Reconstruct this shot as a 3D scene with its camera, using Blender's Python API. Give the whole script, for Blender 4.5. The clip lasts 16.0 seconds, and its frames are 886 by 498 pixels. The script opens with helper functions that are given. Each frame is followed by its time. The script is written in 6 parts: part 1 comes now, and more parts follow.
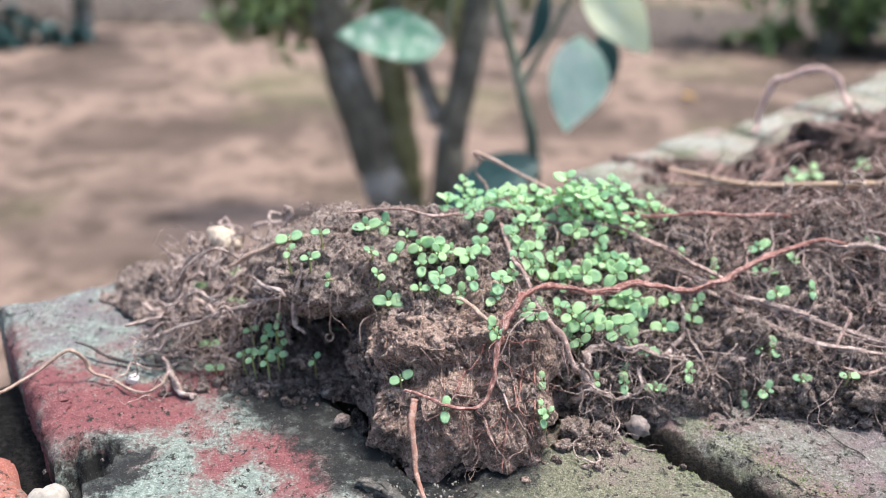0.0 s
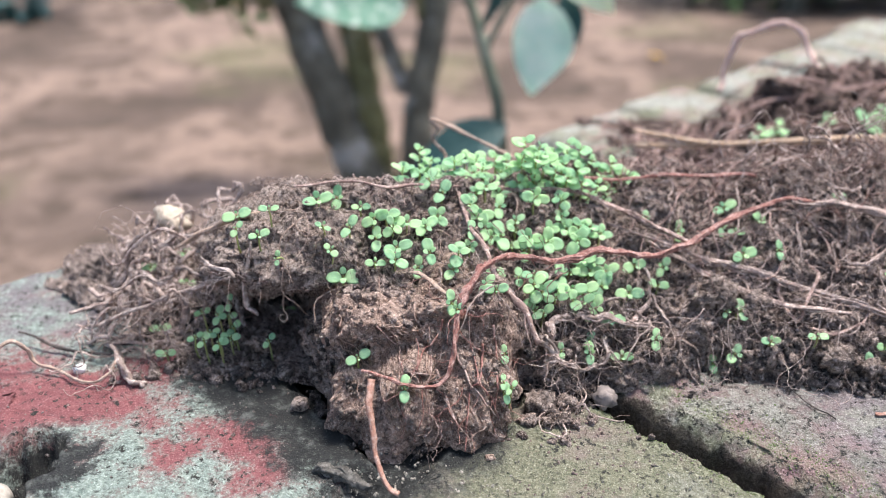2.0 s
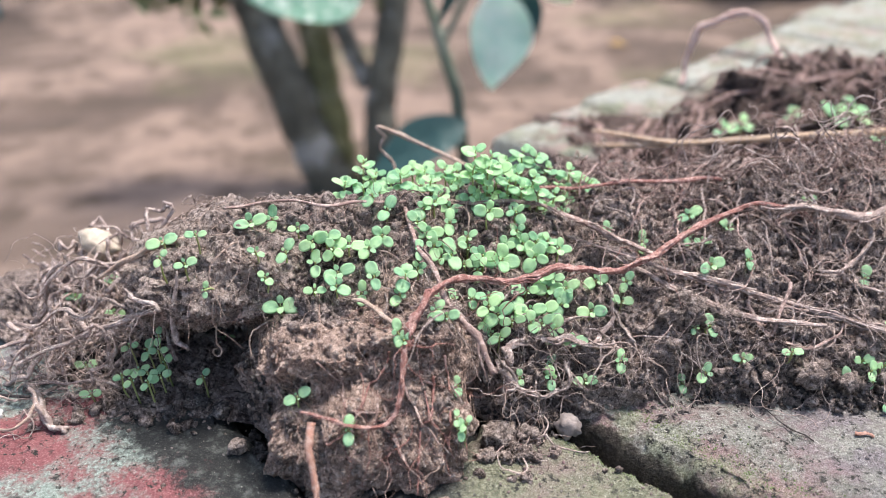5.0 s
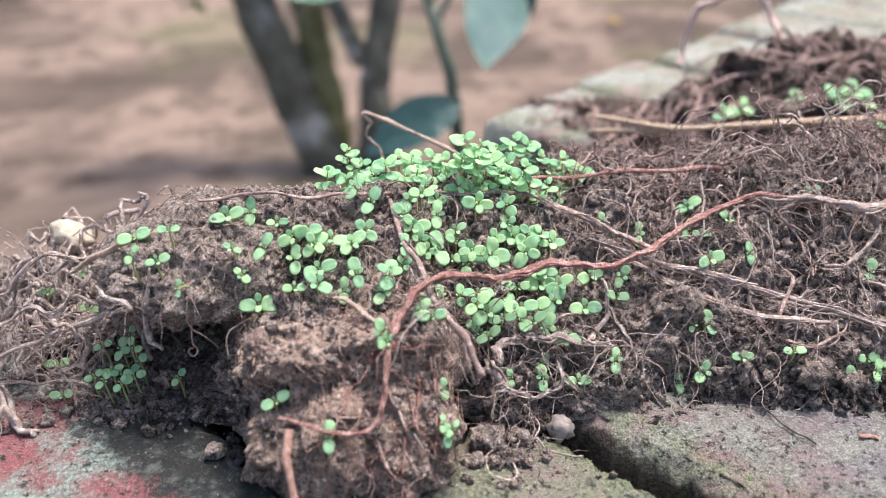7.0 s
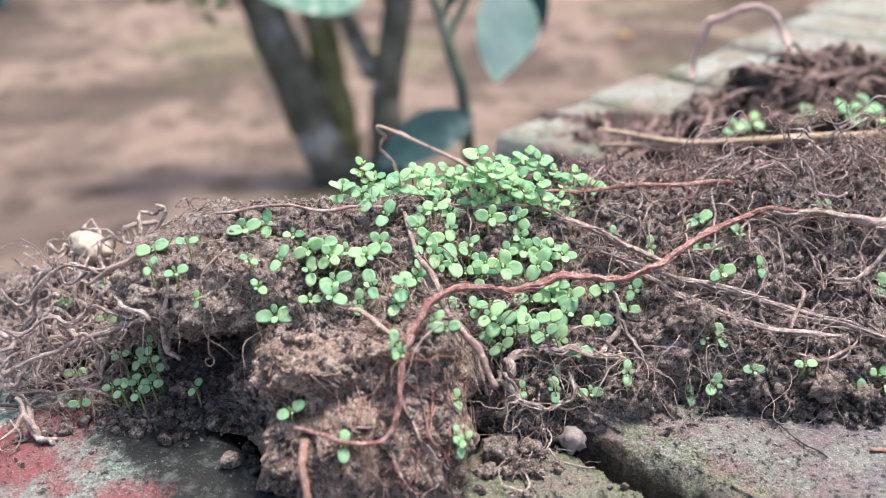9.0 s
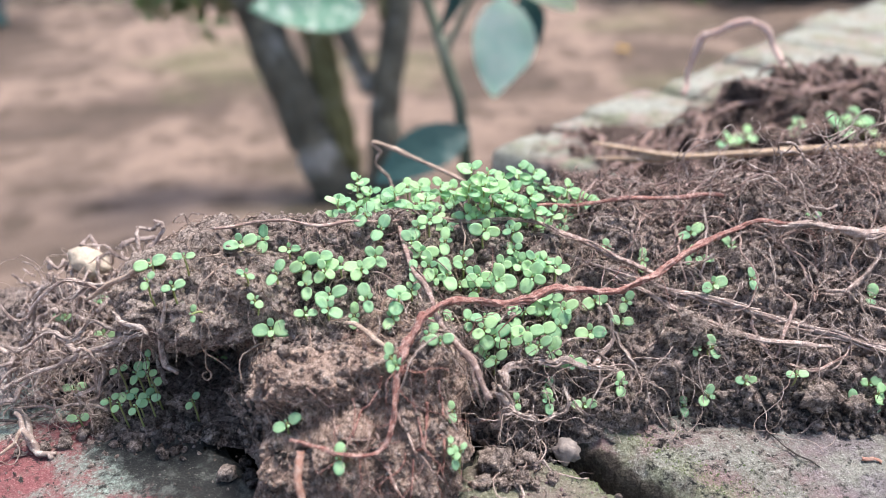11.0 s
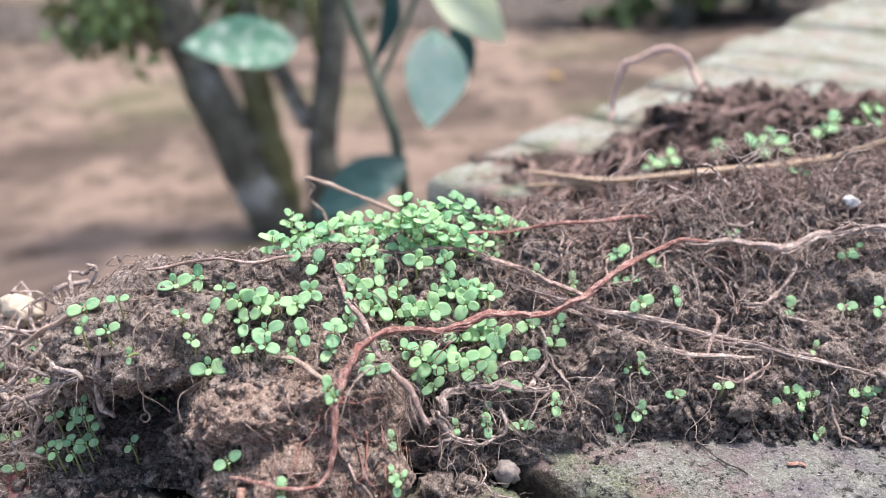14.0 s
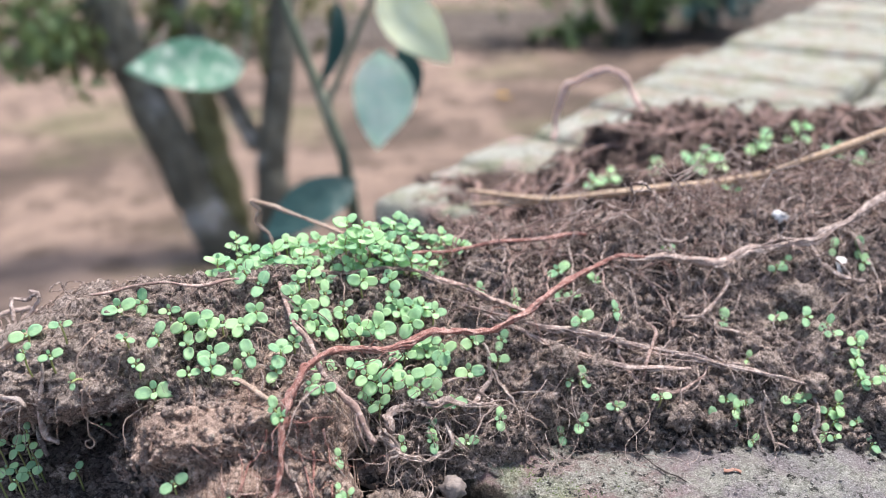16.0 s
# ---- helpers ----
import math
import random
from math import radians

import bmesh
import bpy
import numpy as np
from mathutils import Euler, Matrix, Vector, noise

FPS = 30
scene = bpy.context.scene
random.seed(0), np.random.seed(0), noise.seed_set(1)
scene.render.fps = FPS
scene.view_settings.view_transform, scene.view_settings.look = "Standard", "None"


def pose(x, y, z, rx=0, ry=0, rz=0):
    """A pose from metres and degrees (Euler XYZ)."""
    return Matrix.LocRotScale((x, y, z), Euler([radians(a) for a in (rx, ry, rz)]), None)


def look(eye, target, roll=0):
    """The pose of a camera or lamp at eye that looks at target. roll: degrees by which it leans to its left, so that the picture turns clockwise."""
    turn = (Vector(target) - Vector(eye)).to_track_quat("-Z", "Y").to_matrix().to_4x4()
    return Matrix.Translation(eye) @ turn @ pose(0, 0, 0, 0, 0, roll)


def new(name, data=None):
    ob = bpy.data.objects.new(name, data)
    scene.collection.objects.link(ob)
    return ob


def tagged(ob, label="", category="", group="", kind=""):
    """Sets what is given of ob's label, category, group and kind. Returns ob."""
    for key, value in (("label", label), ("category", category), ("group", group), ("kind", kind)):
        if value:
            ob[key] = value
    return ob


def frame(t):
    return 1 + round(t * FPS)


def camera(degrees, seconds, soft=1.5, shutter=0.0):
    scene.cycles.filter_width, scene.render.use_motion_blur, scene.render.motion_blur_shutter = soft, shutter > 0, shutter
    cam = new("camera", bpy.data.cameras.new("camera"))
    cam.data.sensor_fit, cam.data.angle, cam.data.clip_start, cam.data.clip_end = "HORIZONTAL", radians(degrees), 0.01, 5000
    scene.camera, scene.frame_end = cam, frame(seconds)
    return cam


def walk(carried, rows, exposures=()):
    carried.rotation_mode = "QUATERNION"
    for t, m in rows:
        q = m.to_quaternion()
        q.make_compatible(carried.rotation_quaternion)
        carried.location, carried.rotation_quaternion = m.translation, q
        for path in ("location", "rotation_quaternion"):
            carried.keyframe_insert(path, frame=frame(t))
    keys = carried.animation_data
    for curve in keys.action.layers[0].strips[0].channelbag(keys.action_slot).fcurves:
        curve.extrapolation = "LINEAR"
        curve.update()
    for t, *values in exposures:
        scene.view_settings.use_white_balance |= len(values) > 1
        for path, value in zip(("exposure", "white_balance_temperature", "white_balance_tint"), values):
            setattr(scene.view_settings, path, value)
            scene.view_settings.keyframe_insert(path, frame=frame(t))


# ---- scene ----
from mathutils.bvhtree import BVHTree

cam = camera(53.78, 16.0, soft=0.5)
cam.data.dof.use_dof = True
cam.data.dof.focus_distance = 0.271
cam.data.dof.aperture_fstop = 7.9
PATH = [
    (0.0, 0.00003, 0.00005, 0.17699, 66.207, -1.713, 0.755),
    (0.5, 0.00198, 0.00165, 0.17634, 66.283, -1.418, 0.345),
    (1.0, 0.00458, 0.00465, 0.17523, 65.568, -0.898, -0.202),
    (1.5, 0.00534, 0.00780, 0.17389, 64.682, -0.685, -0.765),
    (2.0, 0.00616, 0.01140, 0.17350, 64.154, -0.597, -1.626),
    (2.5, 0.00710, 0.01182, 0.17348, 64.079, -0.533, -2.215),
    (3.0, 0.00717, 0.01090, 0.17457, 64.481, -0.527, -2.708),
    (3.5, 0.00823, 0.01162, 0.17433, 64.726, -0.377, -2.901),
    (4.0, 0.00972, 0.01875, 0.17373, 64.396, -0.162, -3.314),
    (6.5, 0.01917, 0.04862, 0.17063, 62.545, 0.165, -4.910),
    (7.0, 0.01829, 0.04898, 0.17066, 62.185, 0.068, -4.448),
    (7.5, 0.01694, 0.04960, 0.17019, 62.065, -0.097, -4.081),
    (8.0, 0.01646, 0.04857, 0.17082, 62.205, -0.158, -3.919),
    (8.5, 0.01711, 0.04603, 0.17190, 62.705, -0.024, -3.808),
    (9.0, 0.01685, 0.04615, 0.17218, 63.007, 0.155, -3.793),
    (11.5, 0.01855, 0.04029, 0.17461, 64.579, 0.578, -4.125),
    (12.0, 0.01833, 0.03587, 0.17648, 65.468, 0.509, -4.911),
    (12.5, 0.02214, 0.03398, 0.17734, 66.120, 0.870, -6.224),
    (13.0, 0.02311, 0.03442, 0.17720, 66.211, 0.905, -7.278),
    (13.5, 0.02319, 0.03489, 0.17700, 66.069, 0.861, -7.752),
    (14.0, 0.02125, 0.03751, 0.17618, 65.815, 1.072, -8.288),
    (14.5, 0.02144, 0.03410, 0.17768, 66.060, 1.100, -8.897),
    (15.0, 0.02067, 0.03078, 0.17890, 66.839, 0.872, -9.747),
    (15.5, 0.02366, 0.03264, 0.17815, 67.123, 0.812, -10.880),
    (16.0, 0.02334, 0.03194, 0.17843, 67.034, 0.742, -11.531),
]
walk(cam, [(t, pose(x, y, z, rx, ry, rz)) for t, x, y, z, rx, ry, rz in PATH])

# ---- world and sun: bright daylight under open trees ----
SUN_AZ, SUN_EL = 54.0, 72.0
world = bpy.data.worlds.new("sky")
scene.world = world
world.use_nodes = True
wn = world.node_tree.nodes
sky = wn.new("ShaderNodeTexSky")
sky.sky_type = "NISHITA"
sky.sun_disc = False
sky.sun_elevation, sky.sun_rotation = radians(SUN_EL), radians(SUN_AZ)
sky.air_density, sky.dust_density = 1.0, 3.0
world.node_tree.links.new(sky.outputs[0], wn["Background"].inputs[0])
wn["Background"].inputs[1].default_value = 0.18
sun = bpy.data.lights.new("sun", "SUN")
sun.energy, sun.angle, sun.color = 3.9, radians(16), (1.0, 0.955, 0.935)
sun_ob = new("sun", sun)
az, el = radians(SUN_AZ), radians(SUN_EL)
toward = Vector((math.sin(az) * math.cos(el), math.cos(az) * math.cos(el), math.sin(el)))
sun_ob.matrix_world = look(toward * 5, (0, 0, 0))
scene.view_settings.exposure = 0.76


# ---- materials ----
class Mat:
    """A node material with a few shorthands."""

    def __init__(self, name, rough=0.8, spec=0.3):
        self.mat = bpy.data.materials.new(name)
        self.mat.use_nodes = True
        self.n, self.l = self.mat.node_tree.nodes, self.mat.node_tree.links
        self.bsdf = self.n["Principled BSDF"]
        self.bsdf.inputs["Roughness"].default_value = rough
        self.bsdf.inputs["Specular IOR Level"].default_value = spec
        self.pos = self.n.new("ShaderNodeNewGeometry").outputs["Position"]

    def val(self, sock, v):
        if isinstance(v, (int, float, tuple)):
            sock.default_value = (*v, 1) if isinstance(v, tuple) and len(v) == 3 and sock.type == "RGBA" else v
        else:
            self.l.new(v, sock)

    def noise(self, scale, detail=4, rough=0.6, vec=None, out="Fac", warp=0.0):
        t = self.n.new("ShaderNodeTexNoise")
        self.l.new(vec or self.pos, t.inputs["Vector"])
        t.inputs["Scale"].default_value, t.inputs["Detail"].default_value = scale, detail
        t.inputs["Roughness"].default_value, t.inputs["Distortion"].default_value = rough, warp
        return t.outputs[out]

    def vor(self, scale, feature="F1", vec=None):
        t = self.n.new("ShaderNodeTexVoronoi")
        t.feature = feature
        self.l.new(vec or self.pos, t.inputs["Vector"])
        t.inputs["Scale"].default_value = scale
        return t.outputs["Distance"]

    def noise_shift(self, scale, amount):
        """The place, pushed about a little so that cells lose their regular outline."""
        t = self.n.new("ShaderNodeVectorMath")
        t.operation = "MULTIPLY_ADD"
        self.l.new(self.noise(scale, 2, 0.6, out="Color"), t.inputs[0])
        t.inputs[1].default_value = (amount, amount, amount)
        self.l.new(self.pos, t.inputs[2])
        return t.outputs[0]

    def ramp(self, fac, a, b, lo=0.0, hi=1.0):
        t = self.n.new("ShaderNodeMapRange")
        t.interpolation_type = "SMOOTHSTEP"
        self.val(t.inputs[0], fac)
        for k, v in zip((1, 2, 3, 4), (a, b, lo, hi)):
            t.inputs[k].default_value = v
        return t.outputs[0]

    def math(self, op, a, b=0.0):
        t = self.n.new("ShaderNodeMath")
        t.operation = op
        t.use_clamp = op in ("MULTIPLY", "ADD", "SUBTRACT")
        self.val(t.inputs[0], a)
        self.val(t.inputs[1], b)
        return t.outputs[0]

    def mix(self, fac, a, b):
        t = self.n.new("ShaderNodeMix")
        t.data_type = "RGBA"
        self.val(t.inputs[0], fac)
        self.val(t.inputs[6], a)
        self.val(t.inputs[7], b)
        return t.outputs[2]

    def tint(self, col, hue=0.5, sat=1.0, value=1.0):
        t = self.n.new("ShaderNodeHueSaturation")
        self.val(t.inputs["Color"], col)
        for k, v in (("Hue", hue), ("Saturation", sat), ("Value", value)):
            self.val(t.inputs[k], v)
        return t.outputs[0]

    def color(self, c):
        self.val(self.bsdf.inputs["Base Color"], c)
        return self

    def bump(self, h, dist, strength=1.0):
        t = self.n.new("ShaderNodeBump")
        t.inputs["Distance"].default_value, t.inputs["Strength"].default_value = dist, strength
        self.l.new(h, t.inputs["Height"])
        self.l.new(t.outputs[0], self.bsdf.inputs["Normal"])
        return self

    def rnd(self):
        return self.n.new("ShaderNodeObjectInfo").outputs["Random"]

    def island(self):
        return self.n.new("ShaderNodeNewGeometry").outputs["Random Per Island"]

    def near(self, x, y, r0, r1):
        """1 inside r0 of the upright line at x, y, falling to 0 at r1, with an uneven rim."""
        sub = self.n.new("ShaderNodeVectorMath")
        sub.operation = "MULTIPLY_ADD"
        self.l.new(self.pos, sub.inputs[0])
        sub.inputs[1].default_value = (1, 1, 0)
        sub.inputs[2].default_value = (-x, -y, 0)
        ln = self.n.new("ShaderNodeVectorMath")
        ln.operation = "LENGTH"
        self.l.new(sub.outputs[0], ln.inputs[0])
        wob = self.n.new("ShaderNodeMath")
        wob.operation = "MULTIPLY_ADD"
        self.l.new(self.noise(62, 10, 0.82), wob.inputs[0])
        wob.inputs[1].default_value = 0.055
        self.l.new(ln.outputs["Value"], wob.inputs[2])
        return self.ramp(wob.outputs[0], r0 + 0.0275, r1 + 0.0275, 1.0, 0.0)


def soil_material(name, dark, mid, light, scale=1.0):
    """Crumbly earth: clumps, crumbs and single grains, the shade of their pores put into the colour."""
    m = Mat(name, 0.95, 0.12)
    a = m.noise(55 * scale, 6, 0.7)
    b = m.noise(420 * scale, 6, 0.78)
    c = m.noise(2100 * scale, 3, 0.7)
    grain = m.vor(850 * scale, vec=m.noise_shift(600 * scale, 0.0006 / scale))
    col = m.mix(m.ramp(a, 0.32, 0.60), dark, mid)
    col = m.mix(m.ramp(b, 0.47, 0.66), col, light)
    col = m.mix(m.ramp(b, 0.47, 0.34, 0.0, 0.85), col, tuple(v * 0.55 for v in dark))
    col = m.mix(m.ramp(c, 0.56, 0.68, 0.0, 0.7), col, tuple(min(1, v * 1.55) for v in light))
    col = m.mix(m.ramp(grain, 0.55, 0.85, 0.0, 0.75), col, tuple(v * 0.5 for v in dark))
    m.color(col)
    h = m.math("ADD", m.math("MULTIPLY", b, 0.6), m.math("SUBTRACT", m.math("MULTIPLY", c, 0.3), m.math("MULTIPLY", grain, 0.15)))
    m.bump(h, 0.0042 / scale, 1.0)
    return m.mat


def shifted(m, v, by):
    t = m.n.new("ShaderNodeMath")
    t.operation = "ADD"
    m.l.new(v, t.inputs[0])
    t.inputs[1].default_value = by
    return t.outputs[0]


def brick_material(name, red, moss_lo, moss_hi, lichen_lo, lichen_hi, black, pale=(), crust=((0.13, 0.175, 0.148), (0.36, 0.42, 0.365)), olive_c=((0.15, 0.15, 0.105), (0.33, 0.32, 0.245)), edges=(), bare=(), joint=None):
    m = Mat(name, 0.85, 0.25)
    big = m.noise(26, 6, 0.62, warp=0.1)
    mid = m.noise(95, 6, 0.68, warp=0.1)
    fine = m.noise(700, 5, 0.75)
    grain = m.noise(1700, 3, 0.7)
    base = m.mix(m.ramp(mid, 0.3, 0.75), red, tuple(v * 1.25 for v in red))
    base = m.mix(m.ramp(fine, 0.55, 0.75, 0, 0.5), base, (0.25, 0.14, 0.12))
    paint = base
    olive = m.mix(m.ramp(fine, 0.35, 0.7), olive_c[0], olive_c[1])
    base = m.mix(m.ramp(m.math("ADD", m.math("MULTIPLY", big, 0.6), m.math("MULTIPLY", mid, 0.4)), moss_lo, moss_hi), base, olive)
    lichen = m.mix(m.ramp(fine, 0.3, 0.7), crust[0], crust[1])
    patch = m.math("ADD", m.math("MULTIPLY", m.noise(30, 8, 0.62, warp=0.15), 0.75), m.math("MULTIPLY", fine, 0.25))
    base = m.mix(m.ramp(patch, lichen_lo, lichen_hi), base, lichen)
    for x, y, r0, r1 in bare:
        base = m.mix(m.near(x, y, r0, r1), base, paint)
    for x, y, r0, r1 in pale:
        hoary = m.mix(m.ramp(mid, 0.42, 0.62), m.mix(m.ramp(fine, 0.3, 0.7), (0.12, 0.112, 0.112), (0.27, 0.25, 0.252)), lichen)
        base = m.mix(m.math("MULTIPLY", m.near(x, y, r0, r1), 0.85), base, hoary)
    if edges:
        dot = m.n.new("ShaderNodeVectorMath")
        dot.operation = "DOT_PRODUCT"
        m.l.new(m.pos, dot.inputs[0])
        dot.inputs[1].default_value = (math.cos(radians(42.5)), math.sin(radians(42.5)), 0)
        for u, half in edges:
            off = m.math("ABSOLUTE", m.math("ADD", dot.outputs["Value"], 0.0) if u == 0 else shifted(m, dot.outputs["Value"], -u))
            band = m.math("MULTIPLY", m.ramp(off, half * 0.3, half * 1.6, 1, 0), m.ramp(m.noise(120, 6, 0.7), 0.40, 0.58))
            base = m.mix(m.math("MULTIPLY", band, 0.5), base, m.mix(m.ramp(fine, 0.35, 0.65), (0.13, 0.15, 0.075), (0.28, 0.30, 0.18)))
    spots = m.math("MULTIPLY", m.ramp(m.noise(360, 5, 0.75), 0.545, 0.61), m.ramp(m.noise(45, 3), 0.38, 0.55))
    base = m.mix(spots, base, (0.035, 0.035, 0.03))
    base = m.mix(m.ramp(grain, 0.55, 0.66, 0, 0.8), base, m.tint(base, 0.5, 0.75, 1.9))
    base = m.mix(m.ramp(grain, 0.44, 0.32, 0, 0.65), base, m.tint(base, 0.5, 1.0, 0.35))
    # black dirt, also used to colour hollows and pits dark
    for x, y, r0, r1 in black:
        grime_and_dark = m.mix(m.ramp(m.noise(170, 8, 0.75), 0.48, 0.70), (0.027, 0.028, 0.027), (0.13, 0.138, 0.125))
        grime_and_dark = m.mix(m.ramp(grain, 0.58, 0.72, 0, 0.6), grime_and_dark, (0.22, 0.23, 0.20))
        grime_and_dark = m.mix(m.math("MULTIPLY", m.ramp(m.noise(900, 3, 0.7), 0.66, 0.70), m.ramp(m.noise(60, 3), 0.42, 0.6)), grime_and_dark, (0.55, 0.52, 0.46))
        base = m.mix(m.near(x, y, r0, r1), base, grime_and_dark)
    # open joint: brick sides darkened in colour for their dirt and the gap's shade
    if joint:
        gap = m.math("ABSOLUTE", shifted(m, dot.outputs["Value"], -joint))
        gap = m.math("ADD", gap, m.math("MULTIPLY", m.noise(140, 5, 0.7), 0.004))
        base = m.mix(m.ramp(gap, 0.0058, 0.0078, 0.9, 0.0), base, m.mix(m.ramp(fine, 0.4, 0.7), (0.026, 0.021, 0.017), (0.085, 0.068, 0.054)))
    m.color(base)
    m.bump(m.math("ADD", m.math("MULTIPLY", grain, 0.35), m.math("ADD", m.math("MULTIPLY", fine, 0.4), m.math("MULTIPLY", mid, 0.4))), 0.0030, 1.0)
    return m.mat


def root_material(name, c1, c2, c3, island=True):
    m = Mat(name, 0.8, 0.25)
    r = m.island() if island else m.noise(120, 3)
    col = m.mix(m.ramp(r, 0.1, 0.9), c1, c2)
    col = m.mix(m.ramp(m.noise(420, 6, 0.75), 0.46, 0.62), col, c3)
    col = m.mix(m.ramp(m.noise(900, 4, 0.7), 0.56, 0.72, 0, 0.7), col, tuple(v * 0.35 for v in c1))
    m.color(col)
    m.bump(m.noise(1500, 6, 0.75), 0.0008, 1.0)
    return m.mat


def leaf_material(name, c1, c2, vein, scale, rough=0.45, thru=0.35, spots=0.0):
    m = Mat(name, rough, 0.25)
    col = m.mix(m.rnd(), c1, c2)
    col = m.mix(m.ramp(m.noise(scale, 4, 0.6), 0.4, 0.7, 0, 0.6), col, vein)
    if spots:
        col = m.mix(m.ramp(m.noise(scale * 2.2, 5, 0.7), 0.52, 0.62, 0, spots), col, (0.66, 0.76, 0.66))
    m.color(col)
    t = m.n.new("ShaderNodeBsdfTranslucent")
    m.val(t.inputs[0], m.tint(col, 0.49, 1.15, 1.25))
    mx = m.n.new("ShaderNodeMixShader")
    mx.inputs[0].default_value = thru
    m.l.new(m.bsdf.outputs[0], mx.inputs[1])
    m.l.new(t.outputs[0], mx.inputs[2])
    m.l.new(mx.outputs[0], m.n["Material Output"].inputs[0])
    m.bump(m.noise(scale * 3, 3), 0.15 / scale, 0.4)
    return m.mat


SOIL = soil_material("soil_brown", (0.066, 0.050, 0.045), (0.36, 0.28, 0.243), (0.58, 0.478, 0.42))
SOIL_DARK = soil_material("soil_dark", (0.055, 0.048, 0.045), (0.20, 0.173, 0.16), (0.42, 0.37, 0.34))
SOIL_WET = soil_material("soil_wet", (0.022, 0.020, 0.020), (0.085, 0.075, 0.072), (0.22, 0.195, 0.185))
SOIL_CRUST = soil_material("soil_crust", (0.14, 0.106, 0.092), (0.40, 0.318, 0.272), (0.62, 0.51, 0.445))
SOIL_RED = soil_material("soil_reddish", (0.22, 0.152, 0.125), (0.47, 0.335, 0.27), (0.68, 0.52, 0.43))
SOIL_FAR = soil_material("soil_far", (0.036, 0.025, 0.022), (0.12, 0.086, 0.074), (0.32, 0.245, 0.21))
# black spots: dirt, plus the hollow's and corner pit's shade put into the colour
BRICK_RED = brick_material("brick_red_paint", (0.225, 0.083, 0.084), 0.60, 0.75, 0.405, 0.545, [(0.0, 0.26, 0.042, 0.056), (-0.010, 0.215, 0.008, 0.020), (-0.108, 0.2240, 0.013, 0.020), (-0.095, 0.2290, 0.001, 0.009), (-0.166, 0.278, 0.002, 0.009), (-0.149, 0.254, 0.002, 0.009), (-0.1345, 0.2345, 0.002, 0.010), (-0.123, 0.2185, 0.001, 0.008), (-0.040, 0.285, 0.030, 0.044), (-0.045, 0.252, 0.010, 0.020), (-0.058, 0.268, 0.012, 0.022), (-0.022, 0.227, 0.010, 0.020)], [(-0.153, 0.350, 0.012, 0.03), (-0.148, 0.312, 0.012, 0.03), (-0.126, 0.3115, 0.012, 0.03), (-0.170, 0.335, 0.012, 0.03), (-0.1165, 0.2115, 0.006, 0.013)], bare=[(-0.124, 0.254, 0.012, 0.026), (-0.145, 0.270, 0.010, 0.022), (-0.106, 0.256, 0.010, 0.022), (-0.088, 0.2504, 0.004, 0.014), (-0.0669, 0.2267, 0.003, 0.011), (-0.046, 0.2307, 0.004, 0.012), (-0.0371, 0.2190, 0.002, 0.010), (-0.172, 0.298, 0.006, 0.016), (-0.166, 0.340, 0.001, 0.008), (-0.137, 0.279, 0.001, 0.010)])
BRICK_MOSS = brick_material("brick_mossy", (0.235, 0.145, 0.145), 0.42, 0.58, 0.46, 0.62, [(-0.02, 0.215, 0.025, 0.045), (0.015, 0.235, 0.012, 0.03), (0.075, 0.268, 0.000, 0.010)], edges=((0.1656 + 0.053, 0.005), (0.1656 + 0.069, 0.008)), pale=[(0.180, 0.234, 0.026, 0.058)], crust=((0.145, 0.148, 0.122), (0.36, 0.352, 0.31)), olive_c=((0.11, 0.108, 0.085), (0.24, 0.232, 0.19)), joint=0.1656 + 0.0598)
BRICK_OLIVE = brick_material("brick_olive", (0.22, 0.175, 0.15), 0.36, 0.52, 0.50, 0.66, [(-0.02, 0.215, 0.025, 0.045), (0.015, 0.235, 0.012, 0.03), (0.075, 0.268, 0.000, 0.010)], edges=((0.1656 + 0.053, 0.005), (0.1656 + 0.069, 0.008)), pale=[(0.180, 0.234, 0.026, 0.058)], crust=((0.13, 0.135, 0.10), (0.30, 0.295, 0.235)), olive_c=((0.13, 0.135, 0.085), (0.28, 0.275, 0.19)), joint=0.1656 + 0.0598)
# black spots colour these bricks dark in the dip behind the ridge
BRICK_FAR = brick_material("brick_pale", (0.30, 0.22, 0.19), 0.40, 0.55, 0.44, 0.56, [(0.09, 0.375, 0.045, 0.065), (0.092, 0.465, 0.035, 0.055), (0.03, 0.36, 0.03, 0.05), (0.16, 0.40, 0.025, 0.04)], (), ((0.19, 0.195, 0.155), (0.46, 0.455, 0.395)), ((0.15, 0.16, 0.095), (0.35, 0.355, 0.255)))
BRICK_SIDE = brick_material("brick_orange", (0.38, 0.14, 0.10), 0.55, 0.70, 0.56, 0.66, [])
ROOT_DRY = root_material("root_dry", (0.16, 0.115, 0.099), (0.44, 0.335, 0.29), (0.66, 0.54, 0.48))
ROOT_FINE = root_material("root_fine", (0.15, 0.105, 0.084), (0.40, 0.295, 0.24), (0.56, 0.43, 0.36))
ROOT_RUST = root_material("root_rust", (0.16, 0.098, 0.083), (0.41, 0.28, 0.24), (0.60, 0.455, 0.395))
ROOT_FAR = root_material("root_far", (0.11, 0.066, 0.055), (0.34, 0.22, 0.185), (0.52, 0.375, 0.325))
ROOT_RED = root_material("root_red", (0.26, 0.115, 0.092), (0.36, 0.175, 0.145), (0.54, 0.35, 0.30), False)
ROOT_STUB = root_material("root_stub", (0.45, 0.23, 0.17), (0.50, 0.27, 0.20), (0.60, 0.40, 0.32), False)
